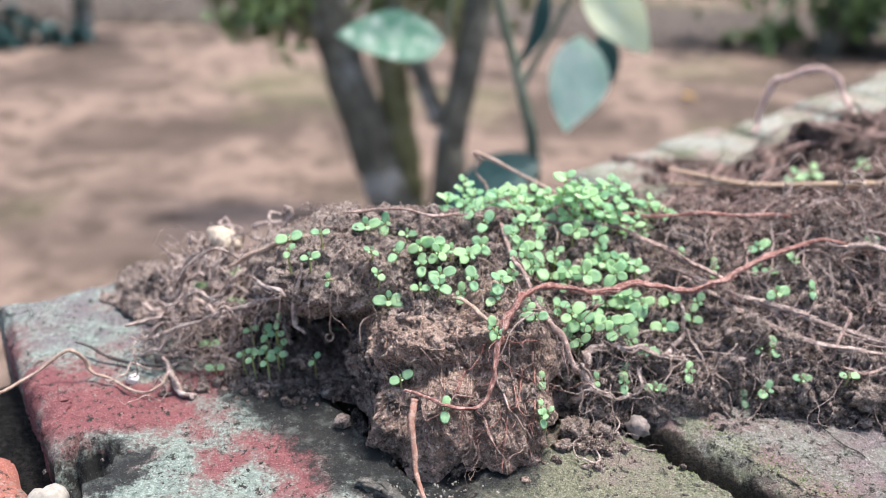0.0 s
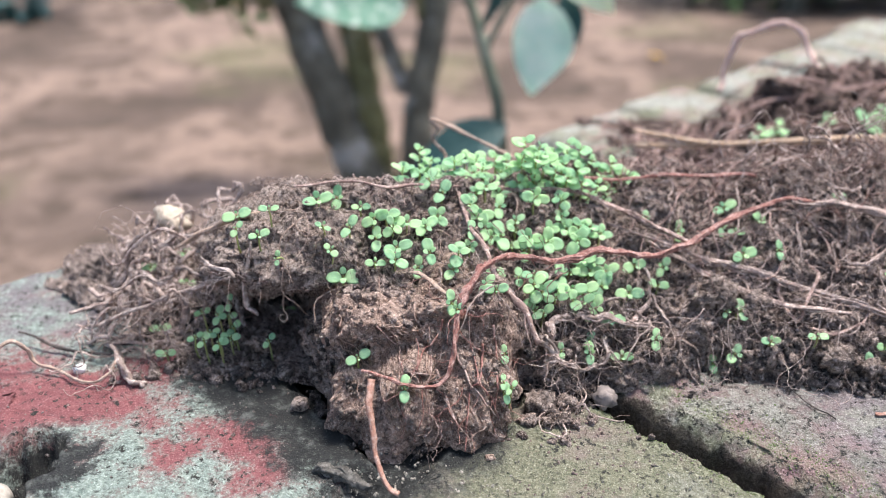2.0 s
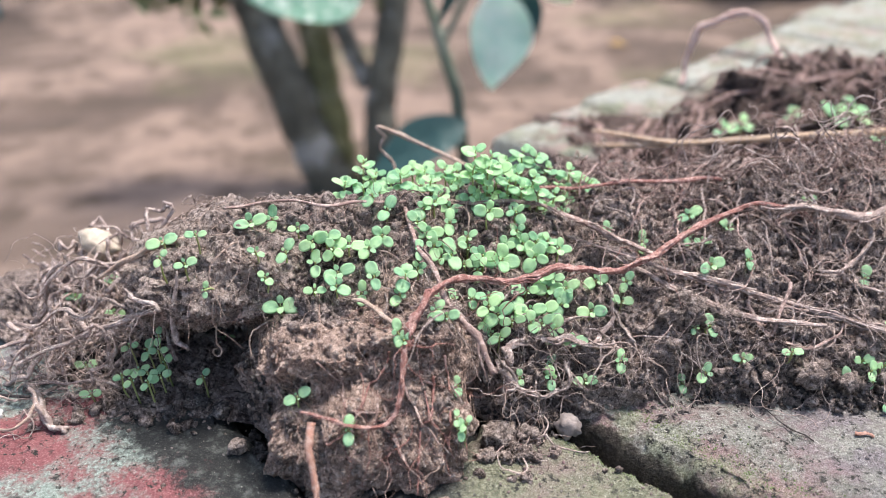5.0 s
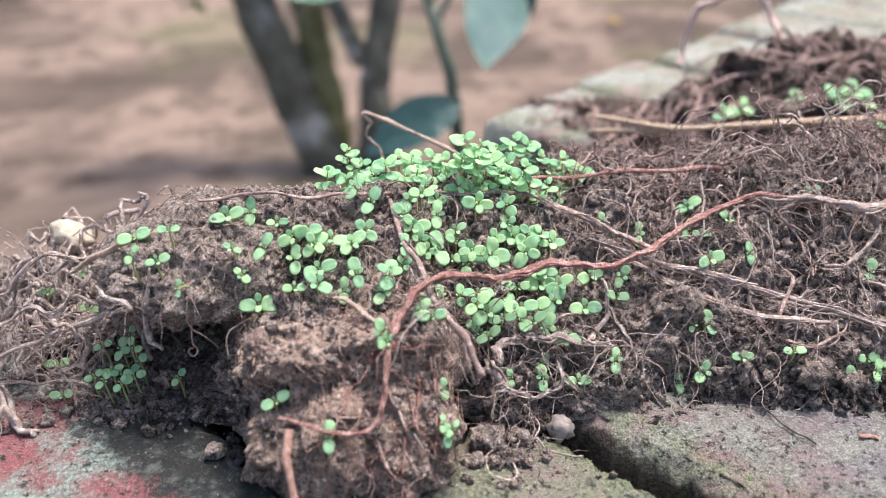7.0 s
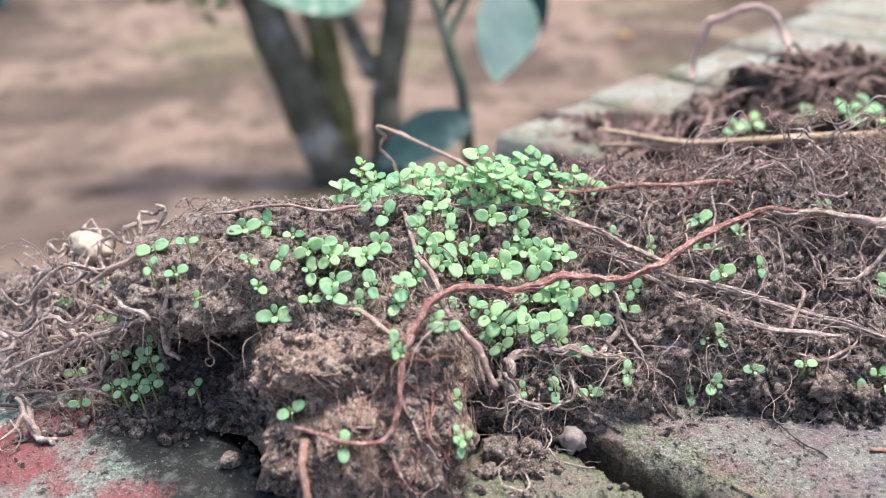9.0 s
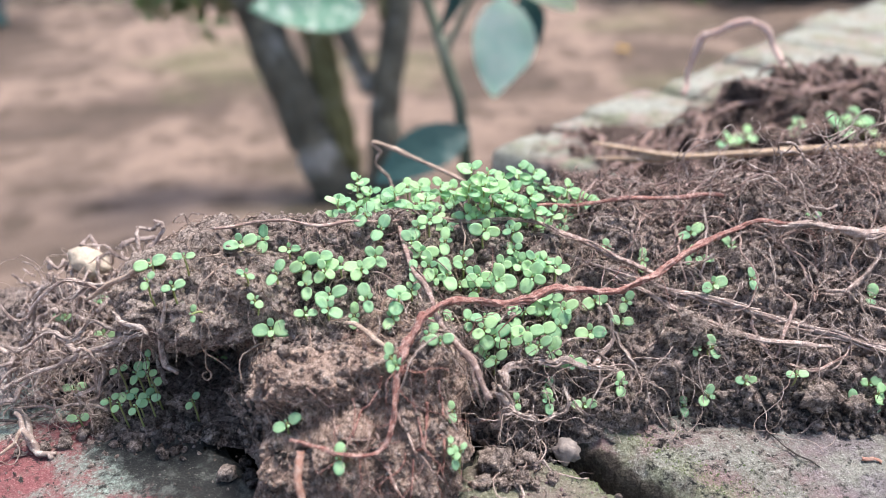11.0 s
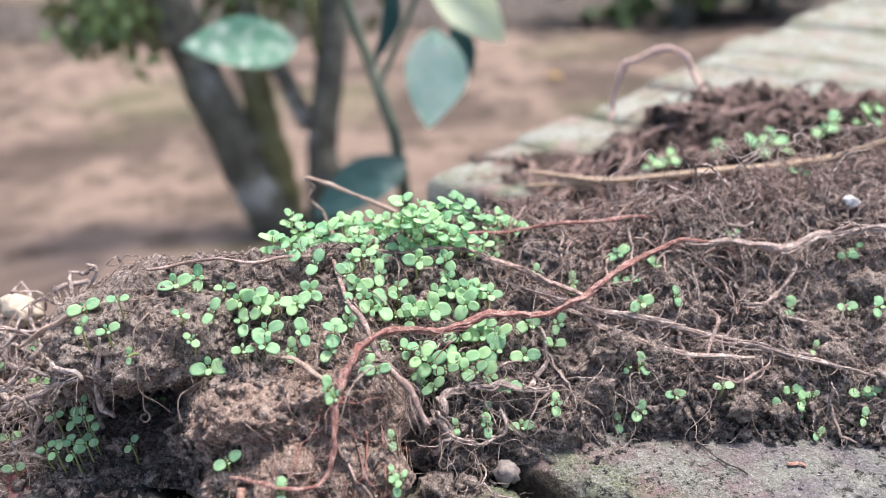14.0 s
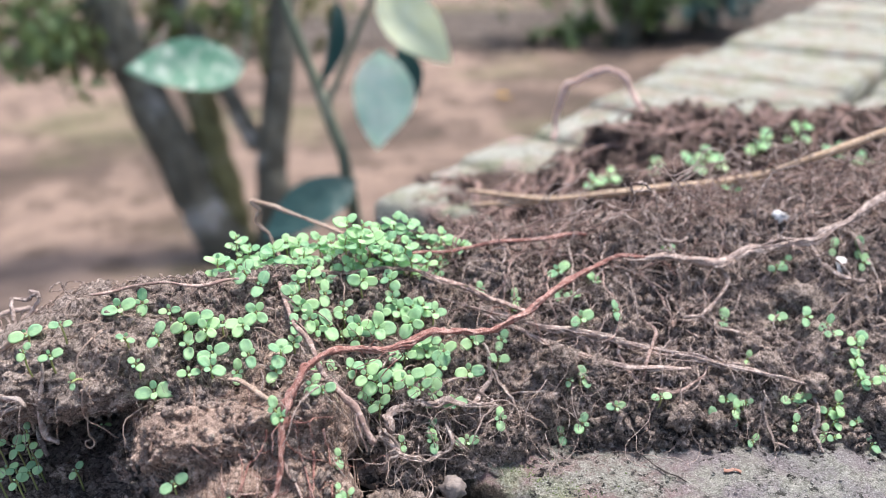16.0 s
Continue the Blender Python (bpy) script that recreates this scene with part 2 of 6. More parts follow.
ROOT_PALE = root_material("root_pale", (0.40, 0.285, 0.22), (0.46, 0.335, 0.26), (0.60, 0.47, 0.38), False)
ROOT_GREY = root_material("root_grey", (0.26, 0.20, 0.175), (0.42, 0.335, 0.295), (0.66, 0.555, 0.495), False)
ROOT_FRAYED = root_material("root_frayed", (0.28, 0.20, 0.172), (0.46, 0.35, 0.305), (0.70, 0.575, 0.51))
ROOT_PINK = root_material("root_pink", (0.58, 0.38, 0.33), (0.62, 0.43, 0.37), (0.72, 0.56, 0.49), False)
WOOD_GREY = root_material("wood_grey", (0.09, 0.085, 0.075), (0.13, 0.12, 0.105), (0.22, 0.205, 0.18), False)
TWIG_DARK = root_material("twig_dark", (0.045, 0.036, 0.034), (0.06, 0.05, 0.046), (0.12, 0.10, 0.09), False)
STRAW = root_material("dry_stalk", (0.48, 0.33, 0.22), (0.52, 0.37, 0.255), (0.64, 0.49, 0.365), False)
def seed_leaf_material():
    """Young fleshy leaf: paler midrib and rim, each blade a little different."""
    m = Mat("seedling_leaf", 0.75, 0.15)
    r = m.rnd()
    col = m.mix(r, (0.31, 0.53, 0.345), (0.54, 0.73, 0.45))
    t = m.n.new("ShaderNodeTexCoord")
    s = m.n.new("ShaderNodeSeparateXYZ")
    m.l.new(t.outputs["Object"], s.inputs[0])
    ax = m.math("ABSOLUTE", s.outputs[0])
    col = m.mix(m.ramp(ax, 0.00005, 0.0003, 0.14, 0.0), col, (0.62, 0.78, 0.50))
    col = m.mix(m.ramp(m.noise(330, 4, 0.7), 0.42, 0.65, 0, 0.5), col, (0.55, 0.72, 0.44))
    col = m.mix(m.ramp(m.noise(700, 3, 0.7), 0.60, 0.72, 0, 0.3), col, (0.26, 0.44, 0.24))
    m.color(col)
    g = m.n.new("ShaderNodeBsdfTranslucent")
    m.val(g.inputs[0], m.tint(col, 0.475, 1.1, 1.35))
    mx = m.n.new("ShaderNodeMixShader")
    mx.inputs[0].default_value = 0.5
    m.l.new(m.bsdf.outputs[0], mx.inputs[1])
    m.l.new(g.outputs[0], mx.inputs[2])
    m.l.new(mx.outputs[0], m.n["Material Output"].inputs[0])
    m.bump(m.noise(700, 3), 0.0005, 0.6)
    return m.mat


SEED_LEAF = seed_leaf_material()
SEED_STEM = leaf_material("seedling_stem", (0.33, 0.40, 0.14), (0.42, 0.44, 0.20), (0.45, 0.42, 0.22), 260, 0.5, 0.2)
TREE_LEAF = leaf_material("tree_leaf", (0.06, 0.105, 0.045), (0.12, 0.175, 0.075), (0.14, 0.19, 0.09), 20, 0.4, 0.25)
OLIVE_LEAF = leaf_material("olive_leaf", (0.11, 0.115, 0.06), (0.19, 0.20, 0.105), (0.24, 0.23, 0.13), 20, 0.5, 0.3)
PALE_LEAF = leaf_material("dusty_leaf", (0.13, 0.29, 0.20), (0.18, 0.34, 0.25), (0.42, 0.58, 0.47), 26, 0.6, 0.42, 0.9)
# cream and mint: sun on and through a leaf, put into its colour
CREAM_LEAF_SUNLIT = leaf_material("cream_leaf_sunlit", (0.60, 0.66, 0.42), (0.64, 0.69, 0.46), (0.78, 0.80, 0.60), 18, 0.6, 0.3, 0.3)
MINT_LEAF_BACKLIT = leaf_material("mint_leaf_backlit", (0.44, 0.65, 0.54), (0.48, 0.68, 0.56), (0.76, 0.84, 0.74), 26, 0.55, 0.5, 0.8)
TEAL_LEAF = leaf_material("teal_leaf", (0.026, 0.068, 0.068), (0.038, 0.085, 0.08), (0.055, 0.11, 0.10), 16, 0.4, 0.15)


def bark_material(name, c1, c2, lichen):
    m = Mat(name, 0.9, 0.2)
    col = m.mix(m.ramp(m.noise(22, 5, 0.65), 0.35, 0.7), c1, c2)
    col = m.mix(m.ramp(m.noise(9, 4, 0.6), 0.55, 0.66, 0, 0.8), col, lichen)
    m.color(col)
    m.bump(m.noise(60, 5, 0.7), 0.01, 0.8)
    return m.mat


BARK = bark_material("bark", (0.080, 0.078, 0.062), (0.155, 0.15, 0.12), (0.36, 0.36, 0.34))
BARK_MOSS = bark_material("bark_mossy", (0.12, 0.118, 0.055), (0.22, 0.21, 0.10), (0.28, 0.26, 0.17))
MOSS = leaf_material("moss", (0.12, 0.17, 0.07), (0.16, 0.20, 0.09), (0.26, 0.29, 0.15), 500, 0.9, 0.2)
STEM_GREEN = bark_material("green_stem", (0.125, 0.15, 0.105), (0.18, 0.205, 0.15), (0.26, 0.275, 0.21))


def ground_material():
    m = Mat("ground_earth", 0.95, 0.1)
    a = m.noise(1.3, 5, 0.6, warp=0.5)
    b = m.noise(6.5, 5, 0.65)
    c = m.noise(40, 4, 0.7)
    # dappled sun and shade, put into the light and dark blotches of the earth
    col = m.mix(m.ramp(a, 0.40, 0.58), (0.090, 0.067, 0.054), (0.225, 0.163, 0.130))
    col = m.mix(m.ramp(b, 0.48, 0.62, 0, 0.75), col, (0.060, 0.046, 0.035))
    col = m.mix(m.math("MULTIPLY", m.ramp(m.noise(0.9, 3, 0.5), 0.52, 0.66), m.ramp(c, 0.35, 0.65)), col, (0.115, 0.118, 0.06))
    col = m.mix(m.ramp(c, 0.5, 0.75, 0, 0.4), col, (0.205, 0.155, 0.122))
    m.color(col)
    m.bump(c, 0.02, 0.6)
    return m.mat


GROUND = ground_material()
ROAD = soil_material("road_dust", (0.14, 0.112, 0.092), (0.21, 0.17, 0.142), (0.26, 0.217, 0.183), 0.02)
JOINT = soil_material("joint_black", (0.008, 0.008, 0.008), (0.022, 0.020, 0.018), (0.06, 0.055, 0.05))


def stone_material(name, c):
    m = Mat(name, 0.6, 0.4)
    m.color(m.mix(m.ramp(m.noise(500, 4), 0.35, 0.7), tuple(v * 0.7 for v in c), c))
    m.bump(m.noise(900, 4), 0.0005, 0.7)
    return m.mat


STONE_PALE = stone_material("stone_pale", (0.86, 0.84, 0.82))
STONE_GREY = stone_material("stone_grey", (0.24, 0.20, 0.18))
GRIT = stone_material("grit_cream", (0.42, 0.38, 0.32))
PETAL = stone_material("petal_beige", (0.52, 0.43, 0.33))


# ---- builders ----
def part(name, bm, material, parent=None, label=""):
    me = bpy.data.meshes.new(name)
    bm.to_mesh(me)
    bm.free()
    return mesh_part(name, me, material, parent, label)


def mesh_part(name, me, material, parent=None, label="", smooth=True):
    me.materials.clear()
    me.materials.append(material)
    if smooth:
        me.polygons.foreach_set("use_smooth", [True] * len(me.polygons))
    ob = new(name, me)
    ob.parent = parent
    if label:
        ob["label"] = label
    return ob


def from_arrays(name, verts, faces):
    me = bpy.data.meshes.new(name)
    me.from_pydata([tuple(v) for v in verts], [], faces)
    me.update()
    return me


def empty(name, at=(0, 0, 0)):
    ob = new(name)
    ob.empty_display_size = 0.01
    ob.location = at
    return ob


def fract(x, y, z, scale, octaves=3, seed=0.0):
    return noise.fractal(Vector((x * scale + seed, y * scale + seed * 0.7, z * scale)), 0.9, 2.1, octaves)


def spline(points, steps):
    """A smooth line through the points, each with its thickness as a fourth number."""
    p = np.array(points, float)
    p = np.vstack([2 * p[0] - p[1], p, 2 * p[-1] - p[-2]])
    out = []
    t = np.linspace(0, 1, steps, endpoint=False)[:, None]
    for i in range(1, len(p) - 2):
        a, b, c, d = p[i - 1], p[i], p[i + 1], p[i + 2]
        out.append(0.5 * ((2 * b) + (c - a) * t + (2 * a - 5 * b + 4 * c - d) * t**2 + (3 * b - a - 3 * c + d) * t**3))
    out.append(p[-2][None])
    return np.vstack(out)


def tube_arrays(line, sides=5, rough=0.0, rng=None, flat=1.0):
    """Vertices and faces of a tapered tube along a line of x, y, z, radius."""
    c, r = line[:, :3], line[:, 3]
    tan = np.gradient(c, axis=0)
    tan /= np.linalg.norm(tan, axis=1)[:, None] + 1e-12
    ref = np.array([0.31, -0.52, 0.79])
    n1 = np.cross(tan, ref)
    n1 /= np.linalg.norm(n1, axis=1)[:, None] + 1e-12
    n2 = np.cross(tan, n1)
    ang = np.linspace(0, 2 * np.pi, sides, endpoint=False)
    rr = np.repeat(r[:, None], sides, 1)
    if rough and rng is not None:
        ridge = rng.normal(size=(len(c), sides))
        for _ in range(3):
            ridge[1:-1] = (ridge[:-2] + 2 * ridge[1:-1] + ridge[2:]) / 4
        rr = rr * (1 + rough * (2.0 * ridge + 0.8 * rng.normal(size=sides)[None] + 0.35 * rng.normal(size=rr.shape)))
    ring = np.cos(ang)[None, :, None] * n1[:, None] + flat * np.sin(ang)[None, :, None] * n2[:, None]
    v = (c[:, None] + ring * rr[..., None]).reshape(-1, 3)
    n = len(c)
    faces = []
    for i in range(n - 1):
        for k in range(sides):
            a, b = i * sides + k, i * sides + (k + 1) % sides
            faces.append((a, b, b + sides, a + sides))
    faces.append(tuple(range(sides))[::-1])
    faces.append(tuple(range((n - 1) * sides, n * sides)))
    return v, faces


class Bundle:
    """Gathers many tubes or lumps into one mesh."""

    def __init__(self):
        self.v, self.f, self.n = [], [], 0

    def add(self, v, f):
        self.v.append(v)
        self.f.extend(tuple(i + self.n for i in q) for q in f)
        self.n += len(v)

    def mesh(self, name):
        return from_arrays(name, np.vstack(self.v), self.f)


def lump_arrays(rng, size, detail=1, rough=0.28):
    bm = bmesh.new()
    bmesh.ops.create_icosphere(bm, subdivisions=detail, radius=1)
    off = rng.uniform(-50, 50, 3)
    sc = np.array(size)
    bm.verts.index_update()
    v = []
    for q in bm.verts:
        k = 1 + rough * 2.2 * noise.fractal(Vector(q.co * (1.3 if rough < 0.3 else 2.1)) + Vector(off), 0.8, 2.0, 3)
        v.append(np.array(q.co) * k * sc)
    f = [tuple(w.index for w in p.verts) for p in bm.faces]
    bm.free()
    return np.array(v), f


def turn_arrays(v, rx, ry, rz):
    m = np.array(Euler((rx, ry, rz)).to_matrix())
    return v @ m.T


def smooth01(t):
    t = np.clip(t, 0, 1)
    return t * t * (3 - 2 * t)


# ---- plan of the wall: u runs along it, w across it towards the viewer ----
WALL_TURN = radians(42.5)
WU = np.array([math.cos(WALL_TURN), math.sin(WALL_TURN)])
WW = np.array([math.sin(WALL_TURN), -math.cos(WALL_TURN)])
WO = np.array([0.0, 0.245])
WALL_POSE = Matrix.Translation((WO[0], WO[1], 0)) @ Matrix.Rotation(WALL_TURN, 4, "Z")  # local x = u, local y = -w
GROUND_Z = -0.80


def brick_mesh(name, lx, ly, lz, nx, ny, seed, wear=0.006, pits=()):
    """A worn brick: top at z = 0, middle at the origin; rounded uneven edges, and pits (x, y, radius, depth)."""
    verts, faces = [], []
    xs, ys = np.linspace(-lx / 2, lx / 2, nx + 1), np.linspace(-ly / 2, ly / 2, ny + 1)
    for j, y in enumerate(ys):
        for i, x in enumerate(xs):
            ex, ey = lx / 2 - abs(x), ly / 2 - abs(y)
            n1 = fract(x, y, 0, 38, 3, seed)
            n2 = fract(x, y, 0, 160, 3, seed + 9)
            r = wear * (1.0 + 0.8 * n1)
            dx, dy = max(0.0, 1 - ex / r), max(0.0, 1 - ey / r)
            drop = r * min(1.0, dx * dx * 0.75 + dy * dy * 0.75)
            z = -drop + 0.0012 * n1 + (0.0006 + 0.0012 * (dx > 0 or dy > 0)) * n2
            for px, py, pr, pd in pits:
                d = math.hypot(x - px, (y - py)) / (pr * (1 + 0.35 * n2))
                if d < 1.2:
                    z -= pd * float(smooth01((1.2 - d) / 0.6)) * (1 + 0.3 * n2)
            sx = -math.copysign(r * 0.35 * dy * dy + (0.0025 * n1 + 0.0016 * n2) * (dx > 0), x)
            sy = -math.copysign(r * 0.35 * dx * dx + (0.0025 * n1 + 0.0016 * n2) * (dy > 0), y)
            verts.append((x + sx * (dx > 0), y + sy * (dy > 0), z))
    for j in range(ny):
        for i in range(nx):
            a = j * (nx + 1) + i
            faces.append((a, a + 1, a + nx + 2, a + nx + 1))
    rim = [i for i in range(nx + 1)] + [j * (nx + 1) + nx for j in range(1, ny + 1)]
    rim += [ny * (nx + 1) + i for i in range(nx - 1, -1, -1)] + [j * (nx + 1) for j in range(ny - 1, 0, -1)]
    base = len(verts)
    for k in rim:
        x, y, z = verts[k]
        verts.append((x, y, -lz))
    m = len(rim)
    for k in range(m):
        faces.append((rim[(k + 1) % m], rim[k], base + k, base + (k + 1) % m))
    faces.append(tuple(base + k for k in range(m))[::-1])
    return from_arrays(name, verts, faces)


# ---- soil bank: a long low ridge of loose earth on the wall top ----
SX = [-0.150, -0.125, -0.090, -0.062, -0.052, -0.036, -0.029, -0.016, 0.000, 0.014, 0.029, 0.037, 0.050, 0.080, 0.110, 0.150, 0.200, 0.260, 0.340]
FOOT = [0.340, 0.318, 0.305, 0.301, 0.316, 0.318, 0.262, 0.236, 0.231, 0.234, 0.250, 0.266, 0.254, 0.257, 0.2605, 0.2535, 0.242, 0.230, 0.215]
RIDGE = [0.350, 0.342, 0.337, 0.327, 0.328, 0.327, 0.305, 0.298, 0.296, 0.298, 0.305, 0.311, 0.318, 0.328, 0.332, 0.330, 0.332, 0.335, 0.340]
CREST = [0.000, 0.008, 0.017, 0.032, 0.038, 0.045, 0.056, 0.0595, 0.0595, 0.0585, 0.0573, 0.0568, 0.0558, 0.0535, 0.053, 0.055, 0.058, 0.062, 0.064]
BACK = [0.020, 0.030, 0.035, 0.040, 0.040, 0.045, 0.045, 0.045, 0.050, 0.050, 0.050, 0.050, 0.050, 0.050, 0.055, 0.070, 0.090, 0.100, 0.100]


def bank_point(x, s):
    """Section of the bank at x: s from 0 at the front foot over 0.62 at the ridge to 1 at the back foot."""
    yf, yr, zr, bk = (float(np.interp(x, SX, q)) for q in (FOOT, RIDGE, CREST, BACK))
    if s < 0.62:
        t = s / 0.62
        ang = t**1.15
        return yf + (yr - yf) * ang**1.25, zr * ang ** float(np.interp(x, (0.11, 0.18), (0.72, 0.86)))
    t = (s - 0.62) / 0.38
    return yr + bk * t, zr * (1 - float(smooth01(t)))


def pores(p, seed, deep):
    """How far small holes and cracks sink into the earth at p."""
    a = noise.fractal(p * 230 + Vector((seed, 5, seed)), 0.8, 2.1, 2)
    b = noise.fractal(p * 85 + Vector((seed, 9, 2)), 0.9, 2.0, 3)
    return deep * (float(smooth01((a - 0.30) / 0.35)) + 1.3 * float(smooth01((b - 0.42) / 0.25)))


def earth_surface(name, x0, x1, nx, ns, section, amp, seed):
    verts = np.zeros((ns + 1, nx + 1, 3))
    for i, x in enumerate(np.linspace(x0, x1, nx + 1)):
        for j in range(ns + 1):
            y, z = section(x, j / ns)
            verts[j, i] = (x, y, z)
    gx = np.gradient(verts, axis=1)
    gs = np.gradient(verts, axis=0)
    nrm = np.cross(gx, gs)
    nrm /= np.linalg.norm(nrm, axis=2)[..., None] + 1e-12
    out = verts.copy()
    for j in range(ns + 1):
        fade = min(1.0, j / 6 + 0.35, (ns - j) / 6)
        for i in range(nx + 1):
            p = Vector(verts[j, i])
            lumps = noise.fractal(p * 45 + Vector((seed, 0, 0)), 0.9, 2.0, 3)
            crumb = 0.5 - noise.voronoi(p * 150 + Vector((0, seed, 0)))[0][0]
            fine = noise.fractal(p * 420 + Vector((0, 0, seed)), 0.7, 2.2, 2)
            side = noise.noise_vector(p * 90 + Vector((seed, seed, 0)))
            d = (amp * (1.15 * lumps + 0.75 * crumb + 0.42 * fine) - pores(p, seed, 0.0017)) * fade
            out[j, i] = verts[j, i] + nrm[j, i] * d + np.array(side) * amp * 0.55 * fade
    out[..., 2] = np.maximum(out[..., 2], -0.004)
    faces = []
    w = nx + 1
    for j in range(ns):
        for i in range(nx):
            a = j * w + i
            faces.append((a, a + 1, a + w + 1, a + w))
    return from_arrays(name, out.reshape(-1, 3), faces)


bank_me = earth_surface("soil_bank", -0.145, 0.33, 860, 290, bank_point, 0.0050, 3.1)
bank = mesh_part("soil_bank", bank_me, SOIL)
tagged(bank, "ridge of dry crumbly brown soil lying on the brick wall", "soil")


def slab_mesh():
    """The overhanging lip of earth that bridges a hollow."""
    bm = bmesh.new()
    bmesh.ops.create_icosphere(bm, subdivisions=6, radius=1)
    for q in bm.verts:
        p = q.co.copy()
        k = 1 + 0.10 * noise.fractal(p * 2.2, 0.9, 2.0, 4)
        w = Vector((p.x * 0.036, p.y * 0.029, p.z * (0.019 if p.z > 0 else 0.015))) * k
        w.z += -0.10 * w.x * 0.6 + (0.27 * w.x if w.x < 0 else 0)
        c = w + Vector((-0.036, 0.296, 0.041))
        crumb = 0.5 - noise.voronoi(c * 160)[0][0]
        q.co = c + p * (0.0028 * crumb + 0.003 * noise.fractal(c * 70, 0.9, 2, 3) + 0.0012 * noise.fractal(c * 400, 0.7, 2.2, 2) - pores(c, 2.0, 0.0026))
    return bm


slab = part("soil_slab", slab_mesh(), SOIL_CRUST)
tagged(slab, "overhanging lip of matted brown soil above a dark hollow", "soil")


def clod_mesh():
    """The blocky clod that has slumped forward on to the bricks."""
    bm = bmesh.new()
    bmesh.ops.create_cube(bm, size=2)
    bmesh.ops.subdivide_edges(bm, edges=bm.edges[:], cuts=96, use_grid_fill=True)
    for q in bm.verts:
        p = q.co.copy()
        r = p.normalized()
        m = (p * 0.52 + r * 0.62)
        w = Vector((m.x * 0.026 * (1.05 - 0.06 * m.z), m.y * 0.021, m.z * 0.021))
        w.y += 0.012 * m.z * 0.9
        c = w + Vector((0.007, 0.2570, 0.0185))
        crumb = 0.5 - noise.voronoi(c * 130)[0][0]
        q.co = c + r * (0.0085 * noise.fractal(c * 55 + Vector((4, 0, 0)), 0.9, 2, 3) + 0.0022 * crumb + 0.0014 * noise.fractal(c * 420, 0.7, 2.2, 2) - pores(c, 6.0, 0.0013))
    return bm


clod = part("soil_clod", clod_mesh(), SOIL_RED)
tagged(clod, "slumped clod of reddish brown fibrous soil on the bricks", "soil")


def mound_point(x, s):
    yf = 0.435 + 0.05 * max(0, 0.16 - x) * 4 + 0.012 * math.sin(x * 30)
    rise = float(smooth01((x - 0.118) / 0.145))
    zr = (0.044 + 0.006 * math.sin(x * 24 + 1)) * rise - 0.016 * (1 - float(smooth01((x - 0.112) / 0.045)))
    if s < 0.55:
        t = s / 0.55
        return yf + 0.055 * t**1.3, zr * t**0.6 - 0.003
    t = (s - 0.55) / 0.45
    return yf + 0.055 + 0.075 * t, zr * (1 - float(smooth01(t)))


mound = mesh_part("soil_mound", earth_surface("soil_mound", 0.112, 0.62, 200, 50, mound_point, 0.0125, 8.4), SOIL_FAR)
tagged(mound, "dark mound of root-bound soil further along the wall", "soil")


def heap_point(x, s):
    """The low slope of dark earth that has trickled out of the hollow."""
    h = 0.0075 * float(smooth01((x + 0.100) / 0.03) * smooth01((-0.020 - x) / 0.014))
    return 0.2655 + 0.008 * math.sin(x * 70) * 0.4 + 0.050 * s, h * s**0.8


heap = mesh_part("soil_slope", earth_surface("soil_slope", -0.100, -0.020, 200, 100, heap_point, 0.0022, 5.5), SOIL)
tagged(heap, "low slope of crumbly soil at the mouth of the hollow", "soil")

TOPS = []
for ob in (bank, slab, clod, mound, heap):
    TOPS.append(BVHTree.FromPolygons([v.co for v in ob.data.vertices], [tuple(p.vertices) for p in ob.data.polygons]))


def drop_on(x, y, top=0.2):
    """Height and slope of the uppermost earth, or the bricks, at x, y."""
    best, up = 0.0, Vector((0, 0, 1))
    for tree in TOPS:
        hit, nrm, _, _ = tree.ray_cast(Vector((x, y, top)), Vector((0, 0, -1)))
        if hit is not None and hit.z > best:
            best, up = hit.z, (nrm if nrm.z > 0 else -nrm)
    return best, up


# ---- ground, road and wall ----
def ground_mesh():
    xs = np.concatenate([[-400, -60, -15], np.linspace(-6, 6, 61), [15, 60, 400]])
    ys = np.concatenate([[-400, -40, -6], np.linspace(-2, 10, 61), [20, 60, 400]])
    verts = []
    for y in ys:
        for x in xs:
            z = 0.03 * fract(x, y, 0, 0.9, 3) + 0.012 * fract(x, y, 0, 4, 2) if abs(x) < 7 and -3 < y < 11 else 0
            verts.append((x, y, GROUND_Z + z))
    n = len(xs)
    faces = [(j * n + i, j * n + i + 1, (j + 1) * n + i + 1, (j + 1) * n + i) for j in range(len(ys) - 1) for i in range(n - 1)]
    return from_arrays("ground", verts, faces)


ground = tagged(mesh_part("ground", ground_mesh(), GROUND), "bare pinkish earth with dry leaves, thin grass and painted sun dapples", "ground", kind="structure")


def road_mesh():
    xs = np.linspace(-12, 12, 49)
    verts = []
    for k, (dy, z) in enumerate(((0, -0.03), (0.12, 0.035), (1.3, 0.045), (1.45, -0.03))):
        for x in xs:
            verts.append((x, 5.35 + dy - 0.05 * x + 0.10 * fract(x, k, 0, 0.8, 2), GROUND_Z + z + 0.02))
    n = len(xs)
    faces = [(j * n + i, j * n + i + 1, (j + 1) * n + i + 1, (j + 1) * n + i) for j in range(3) for i in range(n - 1)]
    return from_arrays("road", verts, faces)


tagged(mesh_part("road", road_mesh(), ROAD), "pale dusty track across the yard", "road", kind="structure")

wall = empty("wall_brick", (WO[0], WO[1], 0))
wall.matrix_world = WALL_POSE
tagged(wall, "old brick wall top with faded red paint, lichen and black moss", "wall", kind="structure")


